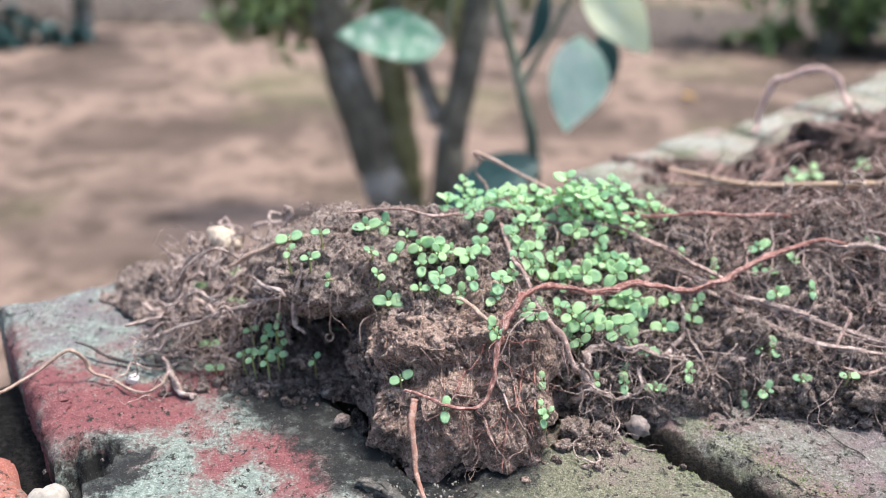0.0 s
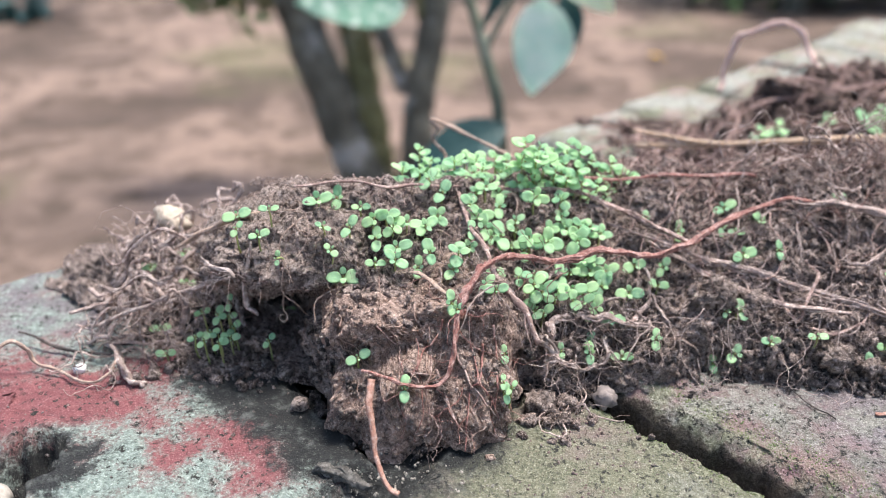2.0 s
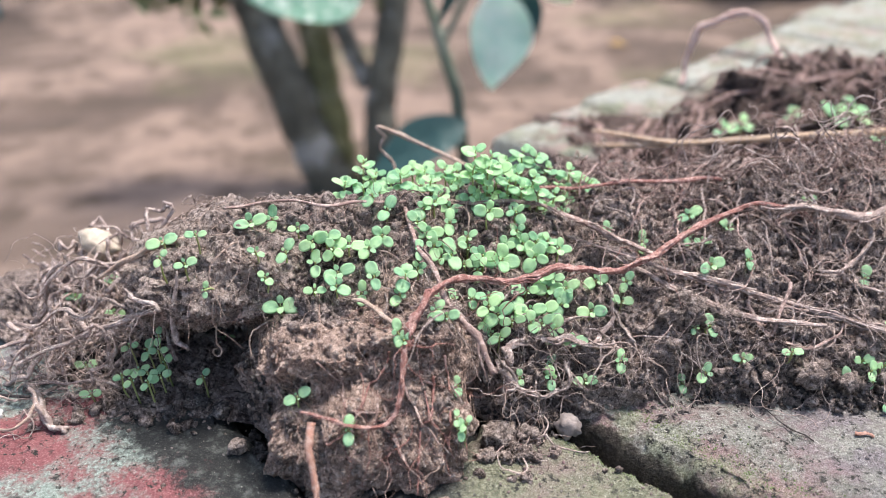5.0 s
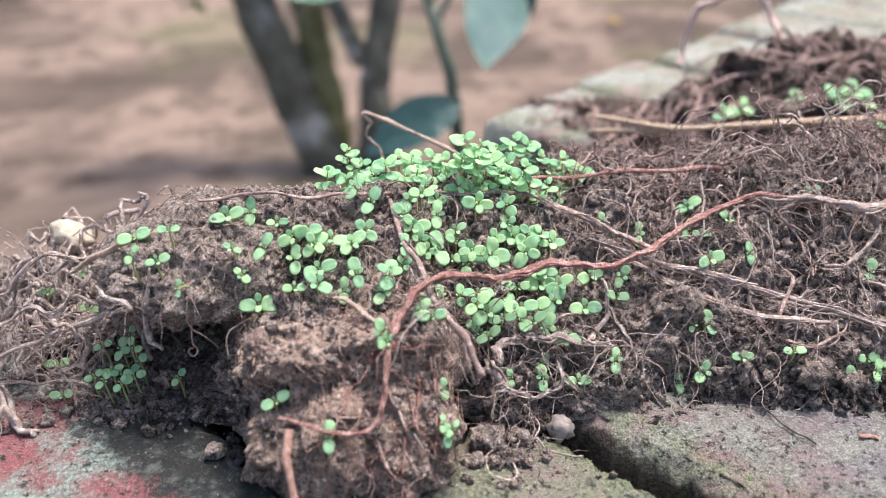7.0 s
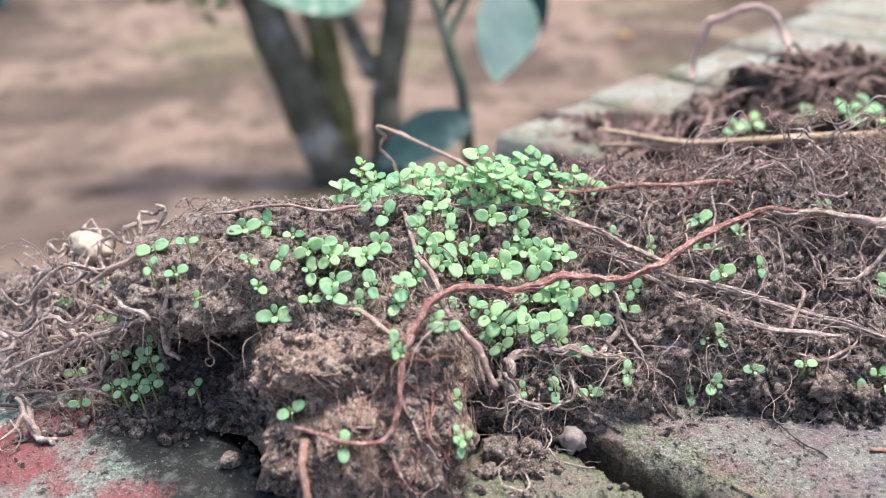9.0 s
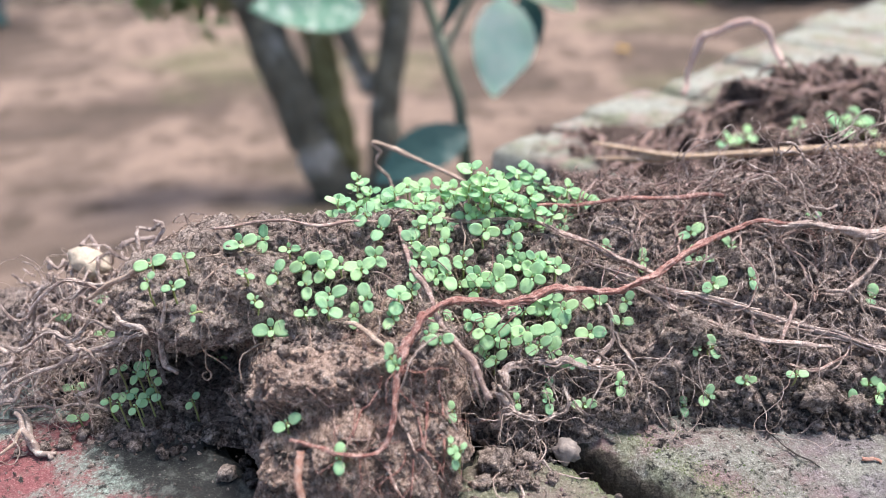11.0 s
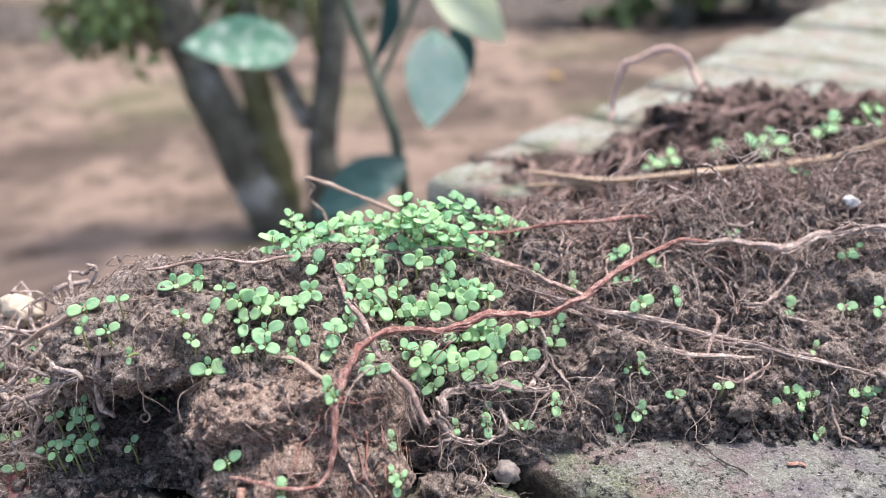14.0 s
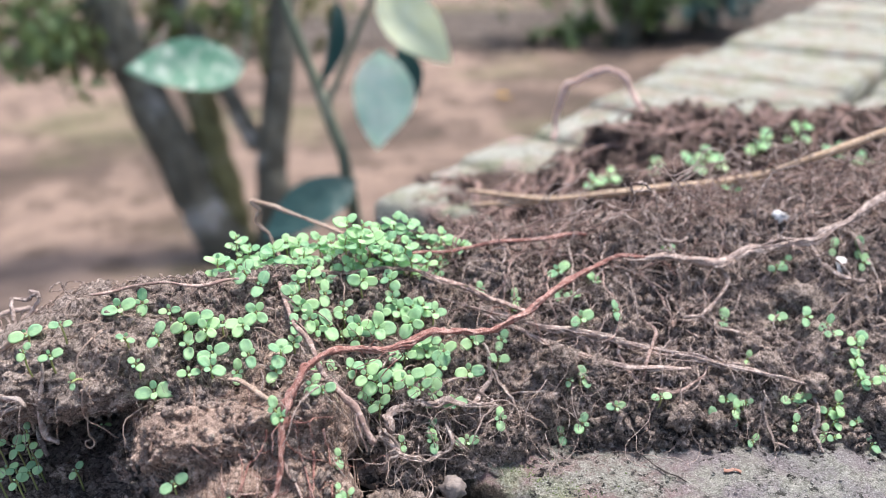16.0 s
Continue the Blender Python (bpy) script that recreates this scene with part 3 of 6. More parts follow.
def wall_core():
    bm = bmesh.new()
    bmesh.ops.create_cube(bm, size=1)
    bmesh.ops.scale(bm, vec=(8.2, 0.37, 0.80), verts=bm.verts)
    bmesh.ops.translate(bm, vec=(3.86, -0.02, -0.42), verts=bm.verts)
    bmesh.ops.bevel(bm, geom=bm.edges[:], offset=0.01, segments=2, affect="EDGES")
    return bm


part("core", wall_core(), JOINT, wall, "near-black masonry under the top course")


NEAR_BRICKS = []


def lay(u0, u1, w0, w1, mat, nx, ny, seed, turn=0.0, dz=0.0, pits=(), wear=0.006, lz=0.075):
    me = brick_mesh("brick", u1 - u0, w1 - w0, lz, nx, ny, seed, wear, pits)
    b = mesh_part("brick", me, mat, wall)
    b.matrix_local = pose((u0 + u1) / 2, -(w0 + w1) / 2, dz, 0, 0, turn)
    if nx >= 80:
        NEAR_BRICKS.append((me, WALL_POSE @ pose((u0 + u1) / 2, -(w0 + w1) / 2, dz, 0, 0, turn)))
    return b


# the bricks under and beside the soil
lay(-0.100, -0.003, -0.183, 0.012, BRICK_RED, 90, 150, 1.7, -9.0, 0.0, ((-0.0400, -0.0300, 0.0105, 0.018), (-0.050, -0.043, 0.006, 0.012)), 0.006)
lay(-0.222, -0.1185, -0.098, 0.075, BRICK_SIDE, 40, 60, 5.2, -6.0, -0.003)
lay(-0.062, 0.0555, 0.020, 0.205, BRICK_OLIVE, 110, 150, 7.7, 1.0, 0.0005, (), 0.007)
lay(0.0640, 0.172, 0.026, 0.210, BRICK_MOSS, 110, 150, 3.3, 2.0, 0.002, (), 0.009)
lay(0.178, 0.285, 0.022, 0.205, BRICK_MOSS, 40, 60, 13.1, 0.5, 0.0)
lay(-0.235, -0.070, 0.105, 0.205, BRICK_SIDE, 30, 30, 19.1, 0.0, -0.004)
mortar = mesh_part("mortar", brick_mesh("mortar", 0.24, 0.024, 0.05, 90, 12, 4.4, 0.004), BRICK_RED, wall, "black crumbling mortar between the brick rows")
mortar.matrix_local = pose(0.0, -0.016, -0.0035)
u = 0.258
k = 0
rng = np.random.default_rng(5)
while u < 7.8:
    wd = float(rng.uniform(0.074, 0.094))
    near = u < 1.4
    lay(u, u + wd, -0.172 + float(rng.uniform(-0.012, 0.012)), 0.010, BRICK_FAR, 16 if near else 6, 30 if near else 8, 30.0 + k, float(rng.uniform(-2, 2)), float(rng.uniform(-0.004, 0.004)), (), 0.007)
    if u > 0.28:
        lay(u + 0.01, u + wd + 0.008, 0.022, 0.20 + float(rng.uniform(-0.01, 0.01)), BRICK_FAR, 14 if near else 6, 24 if near else 8, 80.0 + k, float(rng.uniform(-2, 2)), float(rng.uniform(-0.004, 0.004)), (), 0.007)
    u += wd + float(rng.uniform(0.006, 0.011))
    k += 1


# ---- trees and saplings behind the wall ----
def leaf_bm(length, width, fold=0.25, curl=0.15, rows=8, cols=3, tip=1.6):
    """A pointed oval blade from the origin along +y, folded along its midrib; two-sided, with some body."""
    bm = bmesh.new()
    grid = []
    for j in range(rows + 1):
        t = j / rows
        half = width / 2 * (math.sin(math.pi * min(1, t**0.85)) ** 0.75 if 0 < t < 1 else 0.02)
        half *= 1 - 0.25 * max(0, t - 0.6) * tip
        row = []
        for i in range(-cols, cols + 1):
            q = i / cols
            z = fold * half * abs(q) - curl * length * (t - 0.3) ** 2 + 0.03 * width * math.sin(9 * t + 3 * q)
            row.append(bm.verts.new((q * half, t * length, z)))
        grid.append(row)
    for j in range(rows):
        for i in range(2 * cols):
            bm.faces.new((grid[j][i], grid[j][i + 1], grid[j + 1][i + 1], grid[j + 1][i]))
    return bm


def blade_pose(base, tipp, face):
    """Pose that lays a blade from base to tip with its upper side towards face."""
    y = (Vector(tipp) - Vector(base)).normalized()
    z = Vector(face) - y * Vector(face).dot(y)
    z.normalize()
    x = y.cross(z)
    m = Matrix((x, y, z)).transposed().to_4x4()
    m.translation = base
    return m


def limb(name, pts, parent, mat, sides=12, steps=8, label="", seed=1):
    r = np.random.default_rng(seed)
    line = spline(pts, steps)
    line[:, :3] += r.normal(size=(len(line), 3)) * line[:, 3:4] * 0.06
    v, f = tube_arrays(line, sides, 0.05, r)
    return mesh_part(name, from_arrays(name, v, f), mat, parent, label)


def crown_cloud(name, centres, count, size, mat, parent, seed):
    """Many small leaves scattered about some centres (x, y, z, spread)."""
    r = np.random.default_rng(seed)
    b = Bundle()
    bm = leaf_bm(1, 0.5, 0.3, 0.25, 4, 1)
    bm.verts.index_update()
    lv = np.array([q.co for q in bm.verts])
    lf = [tuple(w.index for w in p.verts) for p in bm.faces]
    bm.free()
    for _ in range(count):
        x, y, z, s = centres[r.integers(len(centres))]
        c = np.array((x, y, z)) + r.normal(size=3) * s * np.array((1, 1, 0.8))
        v = turn_arrays(lv * size * r.uniform(0.6, 1.25), r.uniform(-1.4, 0.4), r.uniform(-0.8, 0.8), r.uniform(0, 6.28)) + c
        b.add(v, lf)
    return mesh_part(name, b.mesh(name), mat, parent)


tree = empty("tree", (-0.15, 2.5, GROUND_Z))
tagged(tree, "shady fruit tree with several mossy leaning trunks", "tree")
tree_parts = (
    ("trunk", [(-0.10, 2.44, -0.92, 0.085), (-0.16, 2.43, -0.74, 0.072), (-0.25, 2.46, -0.50, 0.064), (-0.34, 2.51, -0.25, 0.060), (-0.40, 2.55, 0.05, 0.055), (-0.50, 2.6, 0.5, 0.04), (-0.60, 2.6, 1.1, 0.02)], BARK),
    ("trunk", [(-0.10, 2.46, -0.92, 0.06), (-0.12, 2.46, -0.70, 0.055), (-0.15, 2.52, -0.50, 0.05), (-0.18, 2.56, -0.28, 0.045), (-0.20, 2.6, 0.1, 0.04), (-0.1, 2.7, 0.8, 0.02)], BARK_MOSS),
    ("trunk", [(0.0, 2.40, -0.92, 0.060), (0.015, 2.38, -0.68, 0.052), (0.02, 2.40, -0.50, 0.045), (0.06, 2.45, -0.28, 0.04), (0.10, 2.5, 0.0, 0.036), (0.25, 2.5, 0.8, 0.02)], BARK),
    ("limb", [(-0.02, 2.42, -0.50, 0.03), (-0.10, 2.48, -0.32, 0.026), (-0.17, 2.50, -0.15, 0.024), (-0.22, 2.52, 0.10, 0.02)], BARK),
    ("limb", [(0.03, 2.44, -0.30, 0.022), (0.0, 2.5, -0.15, 0.02), (-0.05, 2.52, 0.1, 0.015)], BARK_MOSS),
    ("limb", [(-0.38, 2.51, -0.28, 0.03), (-0.52, 2.55, -0.12, 0.024), (-0.64, 2.6, 0.1, 0.02)], BARK_MOSS),
)
for k, (nm, pts, mat) in enumerate(tree_parts):
    limb(nm, [(x, y, z, r * 0.95) for x, y, z, r in pts], tree, mat, 14, 8, "", k + 3)
crown_cloud("crown", [(-0.52, 2.32, -0.11, 0.05), (-0.46, 2.32, -0.14, 0.05), (-0.75, 2.6, 0.05, 0.10), (-0.54, 2.45, -0.17, 0.06), (-0.57, 2.45, -0.22, 0.04), (-0.48, 2.46, -0.28, 0.035), (-0.15, 2.5, -0.17, 0.06), (-0.04, 2.51, -0.14, 0.05), (0.1, 3.0, 1.0, 0.3), (0.35, 2.9, 0.8, 0.3)], 300, 0.055, TREE_LEAF, tree, 4)
crown_cloud("foliage", [(-0.573, 2.53, -0.19, 0.04), (-0.46, 2.55, -0.23, 0.04), (-0.50, 2.56, -0.14, 0.06), (-0.40, 2.57, -0.17, 0.05), (-0.14, 2.60, -0.16, 0.05), (-0.03, 2.60, -0.19, 0.04), (-0.60, 2.54, -0.13, 0.05), (-0.25, 2.60, -0.10, 0.06), (0.16, 2.62, -0.12, 0.05)], 330, 0.065, OLIVE_LEAF, tree, 9)
for k, pts in enumerate(([(-0.36, 2.50, -0.22, 0.014), (-0.44, 2.52, -0.16, 0.011), (-0.54, 2.53, -0.12, 0.008), (-0.64, 2.55, -0.06, 0.004)], [(-0.16, 2.54, -0.34, 0.012), (-0.10, 2.57, -0.24, 0.010), (-0.03, 2.60, -0.16, 0.008), (0.06, 2.62, -0.08, 0.004)], [(0.06, 2.46, -0.26, 0.012), (0.12, 2.52, -0.18, 0.009), (0.18, 2.58, -0.10, 0.006)], [(-0.33, 2.52, -0.26, 0.012), (-0.27, 2.55, -0.18, 0.009), (-0.22, 2.58, -0.08, 0.006)])):
    limb("branch", pts, tree, BARK_MOSS, 8, 6, "", 60 + k)
for o in tree.children:
    o.matrix_parent_inverse = Matrix.Translation((0.15, -2.5, -GROUND_Z))

sapling = empty("sapling", (0.14, 0.98, GROUND_Z))
tagged(sapling, "young sapling with broad dusty green leaves", "sapling")


def sap(ob):
    ob.matrix_parent_inverse = Matrix.Translation((-0.14, -0.98, -GROUND_Z))
    return ob


sap(limb("stem", [(0.14, 0.98, -0.82, 0.010), (0.125, 0.985, -0.40, 0.009), (0.105, 0.995, -0.146, 0.0075), (0.088, 1.01, -0.07, 0.0068), (0.066, 1.03, 0.0, 0.006), (0.045, 1.045, 0.07, 0.005), (0.02, 1.06, 0.18, 0.004)], sapling, STEM_GREEN, 10, 8))
sap(limb("branch", [(0.085, 1.012, -0.06, 0.004), (0.115, 1.02, 0.0, 0.0035), (0.142, 1.025, 0.055, 0.003), (0.16, 1.02, 0.09, 0.0025)], sapling, STEM_GREEN, 8, 6))
# leaf colours hold the light: cream sunlit, mint backlit, small teal one shaded
LEAVES = (  # base, tip, side towards, length, width, material, label
    ((0.152, 1.025, 0.001), (0.143, 1.000, -0.113), (0.35, -1, 0.35), 0.112, 0.078, MINT_LEAF_BACKLIT, "dusty green hanging leaf, coloured paler for the sun behind it"),
    ((0.150, 1.03, 0.065), (0.232, 1.005, -0.016), (-0.3, -1, 0.6), 0.115, 0.060, CREAM_LEAF_SUNLIT, "sunlit pale green leaf"),
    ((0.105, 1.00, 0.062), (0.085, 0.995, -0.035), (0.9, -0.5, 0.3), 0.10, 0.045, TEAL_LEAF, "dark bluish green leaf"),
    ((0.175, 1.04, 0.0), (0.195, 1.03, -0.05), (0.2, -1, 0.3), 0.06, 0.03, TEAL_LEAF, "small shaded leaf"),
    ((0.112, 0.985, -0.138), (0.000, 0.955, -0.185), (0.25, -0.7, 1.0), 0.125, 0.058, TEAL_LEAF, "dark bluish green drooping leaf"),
)
for base, tipp, face, ln, wd, mat, lab in LEAVES:
    o = part("leaf", leaf_bm(ln, wd), mat, sapling, lab)
    o.matrix_local = Matrix.Translation((-0.14, -0.98, -GROUND_Z)) @ blade_pose(base, tipp, face)

twig = empty("leafy_branch", (-0.02, 1.42, 0.05))
tagged(twig, "thin branch with one broad dusty leaf", "branch")
o = limb("branch", [(0.03, 1.44, 0.16, 0.005), (0.01, 1.42, 0.06, 0.004), (-0.005, 1.38, -0.05, 0.003), (-0.012, 1.365, -0.078, 0.002)], twig, STEM_GREEN, 8, 6)
o.matrix_parent_inverse = Matrix.Translation((0.02, -1.42, -0.05))
o = part("leaf", leaf_bm(0.182, 0.080, 0.2, 0.10), PALE_LEAF, twig, "broad pale green leaf with dusty specks")
o.matrix_local = Matrix.Translation((0.02, -1.42, -0.05)) @ blade_pose((-0.008, 1.36, -0.072), (-0.176, 1.25, -0.045), (0.1, -0.95, 0.55))


def shrub(x, y, h, spread, count, seed, leaf_mat, label, trunk_r=0.05, size=0.12):
    root = empty("shrub", (x, y, GROUND_Z))
    tagged(root, label, "shrub", group="shrubs in the yard")
    limb("trunk", [(0, 0, -0.05, trunk_r), (0.03, 0, h * 0.4, trunk_r * 0.8), (-0.02, 0.05, h, trunk_r * 0.4)], root, BARK, 10, 6, "", seed)
    r = np.random.default_rng(seed)
    cs = [(float(r.normal() * spread), float(r.normal() * spread * 0.6), h * float(r.uniform(0.5, 1.25)), spread * 0.38) for _ in range(7)]
    crown_cloud("crown", cs, count, size, leaf_mat, root, seed + 1)
    return root


shrub(-2.08, 5.0, 0.8, 0.22, 120, 21, TREE_LEAF, "slim tree with dark foliage beside the track", 0.06)
shrub(-2.35, 4.75, 0.14, 0.12, 160, 22, TEAL_LEAF, "low bluish green bush", 0.02)
shrub(2.25, 5.25, 0.42, 0.30, 420, 23, TREE_LEAF, "dark green bush with a short trunk", 0.085)
shrub(2.75, 5.4, 0.35, 0.25, 300, 24, TEAL_LEAF, "bluish green bush at the yard's far side", 0.05)
shrub(1.86, 5.35, 0.12, 0.07, 70, 25, TREE_LEAF, "small dark weed clump on the ground", 0.015)
fallen = part("fallen_leaf", leaf_bm(0.09, 0.05, 0.3, 0.3), leaf_material("yellow_leaf", (0.60, 0.38, 0.06), (0.62, 0.40, 0.08), (0.66, 0.46, 0.12), 30), None)
fallen.matrix_world = pose(1.13, 3.91, GROUND_Z + 0.035, 15, 10, 70)
tagged(fallen, "yellow fallen leaf lying on the earth", "leaf")


# ---- single roots, stalks and twigs ----
def root(name, pts, mat, label, category="root", sides=10, steps=9, seed=1, rough=0.15, wig=0.6, flat=0.8, rootlets=0, strands=0, loose=5.0):
    """One root along pts (x, y, z, thickness), with a gnarled skin and some fine side roots as parts."""
    r = np.random.default_rng(seed)
    line = spline(pts, steps)
    n = len(line)
    wob = r.normal(size=(n, 3)) * 2.2
    for _ in range(9):
        wob[1:-1] = (wob[:-2] + wob[1:-1] * 2 + wob[2:]) / 4
    line[:, :3] += wob * line[:, 3:4] * wig
    line[:, 3] *= np.clip(1 + 0.35 * np.convolve(r.normal(size=n), np.ones(9) / 9, "same") + 0.05 * r.normal(size=n), 0.6, 1.5)
    base = line[0, :3].copy()
    line[:, :3] -= base
    v, f = tube_arrays(line, sides, rough, r, flat)
    ob = mesh_part(name, from_arrays(name, v, f), mat)
    ob.location = base
    tagged(ob, label, category)
    for k in range(strands):
        off = r.normal(size=(n, 3))
        for _ in range(12):
            off[1:-1] = (off[:-2] + 2 * off[1:-1] + off[2:]) / 4
        i0, i1 = sorted(r.choice(np.arange(0, n), 2, replace=False))
        if i1 - i0 < 8:
            continue
        st = line[i0:i1].copy()
        st[:, :3] += off[i0:i1] * line[i0:i1, 3:4] * loose + (0, -0.0004, 0)
        st[:, 3] = line[i0:i1, 3] * r.uniform(0.25, 0.5)
        v, f = tube_arrays(st, 6, 0.28, r)
        mesh_part("strand", from_arrays("strand", v, f), mat, ob)
    for k in range(rootlets):
        i = int(r.integers(2, n - 2))
        p = line[i, :3].copy()
        d = r.normal(size=3) * (1, 0.6, 0.6) + (0, -0.3, -0.5)
        d /= np.linalg.norm(d)
        pts2 = []
        m = int(r.integers(8, 22))
        rad = max(0.00012, line[i, 3] * r.uniform(0.10, 0.24))
        for j in range(m):
            pts2.append((*p, rad * (1 - 0.75 * j / m)))
            d = d + r.normal(size=3) * 0.45 + (0, 0, -0.06)
            d /= np.linalg.norm(d)
            p = p + d * r.uniform(0.0012, 0.0026)
        v, f = tube_arrays(np.array(pts2), 4)
        o = mesh_part("rootlet", from_arrays("rootlet", v, f), mat, ob)
    return ob


def with_radius(pts, *radii):
    t = np.linspace(0, 1, len(pts))
    rr = np.interp(t, np.linspace(0, 1, len(radii)), radii)
    return [(*p, float(r)) for p, r in zip(pts, rr)]


root("root", with_radius([(-0.0106, 0.2305, 0.0273), (-0.0053, 0.2289, 0.0265), (0.0027, 0.2282, 0.0235), (0.0106, 0.2286, 0.0227), (0.0153, 0.231, 0.0248), (0.0171, 0.236, 0.031), (0.0186, 0.2422, 0.0377), (0.0209, 0.247, 0.0424), (0.0247, 0.2537, 0.0472), (0.0295, 0.2586, 0.049), (0.0367, 0.2641, 0.0483), (0.0457, 0.2663, 0.0464), (0.0557, 0.2683, 0.0452), (0.0658, 0.2713, 0.0466), (0.0755, 0.2746, 0.0447), (0.0863, 0.2771, 0.0421), (0.0987, 0.2829, 0.0433), (0.1102, 0.2891, 0.0459), (0.1223, 0.2961, 0.0488), (0.1398, 0.3028, 0.0523), (0.1516, 0.3026, 0.0512), (0.162, 0.304, 0.050)], 0.0004, 0.0005, 0.0011, 0.0008, 0.0010, 0.0008, 0.0006), ROOT_RED, "long winding reddish brown root over the soil", sides=14, steps=12, seed=2, rough=0.24, wig=0.35, flat=0.62, rootlets=34, strands=7, loose=1.1)
root("root", with_radius([(0.14, 0.304, 0.0512), (0.1597, 0.3013, 0.0502), (0.1755, 0.2994, 0.0485), (0.1922, 0.2997, 0.0517), (0.2099, 0.2956, 0.0544), (0.2259, 0.2969, 0.0598), (0.2442, 0.2993, 0.0678), (0.2626, 0.3032, 0.0757)], 0.0006, 0.0011, 0.0013, 0.0010, 0.0010), ROOT_FRAYED, "thick greyish root rising out of the mat", sides=12, seed=3, rough=0.32, wig=1.0, rootlets=64, strands=9, loose=2.6)
root("root", with_radius([(0.0765, 0.303, 0.0418), (0.0921, 0.2911, 0.0414), (0.1102, 0.2884, 0.0349), (0.1268, 0.2833, 0.0324), (0.1458, 0.277, 0.0275), (0.1629, 0.2688, 0.0256), (0.1797, 0.2602, 0.0228), (0.1937, 0.2562, 0.019)], 0.0004, 0.0006, 0.0008, 0.0008, 0.0008, 0.0004), ROOT_FRAYED, "frayed grey root slanting across the soil face", sides=12, seed=4, rough=0.36, wig=0.5, rootlets=60, strands=16, loose=2.6)
root("root", with_radius([(0.0878, 0.2902, 0.0417), (0.1003, 0.2901, 0.0347), (0.1108, 0.2847, 0.0307), (0.1301, 0.2747, 0.026), (0.1436, 0.2679, 0.026), (0.155, 0.2666, 0.0248)], 0.0004, 0.0006, 0.0006, 0.0003), ROOT_FRAYED, "frayed grey root slanting across the soil face", sides=9, seed=24, rough=0.34, wig=0.5, rootlets=26, strands=9, loose=2.6)
root("root", with_radius([(0.0209, 0.3009, 0.0575), (0.0234, 0.2851, 0.0540), (0.0277, 0.2725, 0.0496), (0.031, 0.2626, 0.046), (0.0334, 0.2558, 0.0423), (0.0385, 0.2478, 0.0384), (0.0434, 0.2406, 0.0314)], 0.0006, 0.0008, 0.0007, 0.0009, 0.0007), ROOT_RUST, "brown root running down through the seedlings", seed=5, rootlets=12, strands=3, loose=2.0)
root("root", with_radius([(0.0204, 0.311, 0.0560), (0.0437, 0.3061, 0.0542), (0.0633, 0.3077, 0.0531), (0.0778, 0.303, 0.0498), (0.093, 0.2933, 0.0455), (0.1045, 0.2868, 0.0408)], 0.0005, 0.0007, 0.0008, 0.0007), ROOT_RUST, "dark brown root along the crest of the soil", seed=6, rootlets=16, strands=6, loose=3.0)
root("root", with_radius([(-0.035, 0.288, 0.0625), (-0.02, 0.292, 0.0635), (-0.006, 0.290, 0.0625), (0.008, 0.294, 0.061), (0.02, 0.300, 0.0585)], 0.0004, 0.0006, 0.0007, 0.0005), ROOT_RUST, "thin dark root lying on the crest", seed=16, rootlets=6)
root("root", with_radius([(0.0640, 0.315, 0.0555), (0.082, 0.318, 0.0545), (0.100, 0.319, 0.0560), (0.118, 0.318, 0.0550), (0.135, 0.320, 0.0555)], 0.0005, 0.0008, 0.0007, 0.0005), ROOT_RED, "reddish root half buried along the ridge", seed=17, rootlets=6)
root("broken_root", with_radius([(-0.0073, 0.2249, 0.0278), (-0.0077, 0.2205, 0.0229), (-0.0066, 0.2165, 0.0150), (-0.0056, 0.2130, 0.0080), (-0.0024, 0.2086, 0.0022), (0.0005, 0.2060, 0.0012)], 0.0011, 0.0009, 0.0009, 0.0008, 0.0007), ROOT_STUB, "orange-brown broken root stub leaning on the clod", seed=7, wig=0.15)
root("root", with_radius([(-0.1600, 0.2500, 0.002), (-0.1525, 0.2562, 0.004), (-0.1449, 0.2664, 0.006), (-0.1341, 0.272, 0.012), (-0.1295, 0.2725, 0.010), (-0.1273, 0.2727, 0.004), (-0.1179, 0.2687, 0.002), (-0.1042, 0.2614, 0.002), (-0.0981, 0.2649, 0.004), (-0.0966, 0.2681, 0.008)], 0.0005, 0.0006, 0.0008, 0.0006, 0.0007, 0.0005), ROOT_PALE, "pale tan root looping across the red brick", seed=8, rough=0.14)
root("twig", with_radius([(-0.1391, 0.2899, 0.006), (-0.1269, 0.2852, 0.003), (-0.1175, 0.2825, 0.002), (-0.1015, 0.2762, 0.004)], 0.0003, 0.0005, 0.0005, 0.0004), TWIG_DARK, "thin dark twig lying on the brick", "twig", seed=9)
root("root", with_radius([(-0.0993, 0.2744, 0.010), (-0.0956, 0.2675, 0.006), (-0.0921, 0.2647, 0.002), (-0.0868, 0.2633, 0.0012)], 0.0008, 0.0010, 0.0009, 0.0006), ROOT_DRY, "short grey root reaching on to the brick", seed=10)
root("root", with_radius([(-0.078, 0.292, 0.038), (-0.068, 0.291, 0.046), (-0.058, 0.288, 0.051), (-0.046, 0.288, 0.0555)], 0.0005, 0.0009, 0.0011, 0.0008), ROOT_PALE, "tan root tip sticking out above the lip", seed=15)
root("root", with_radius([(-0.048, 0.272, 0.050), (-0.0505, 0.2695, 0.040), (-0.0515, 0.269, 0.030), (-0.047, 0.268, 0.0245)], 0.0004, 0.0008, 0.0009, 0.0006), ROOT_GREY, "thin root hanging over the lip", seed=18)
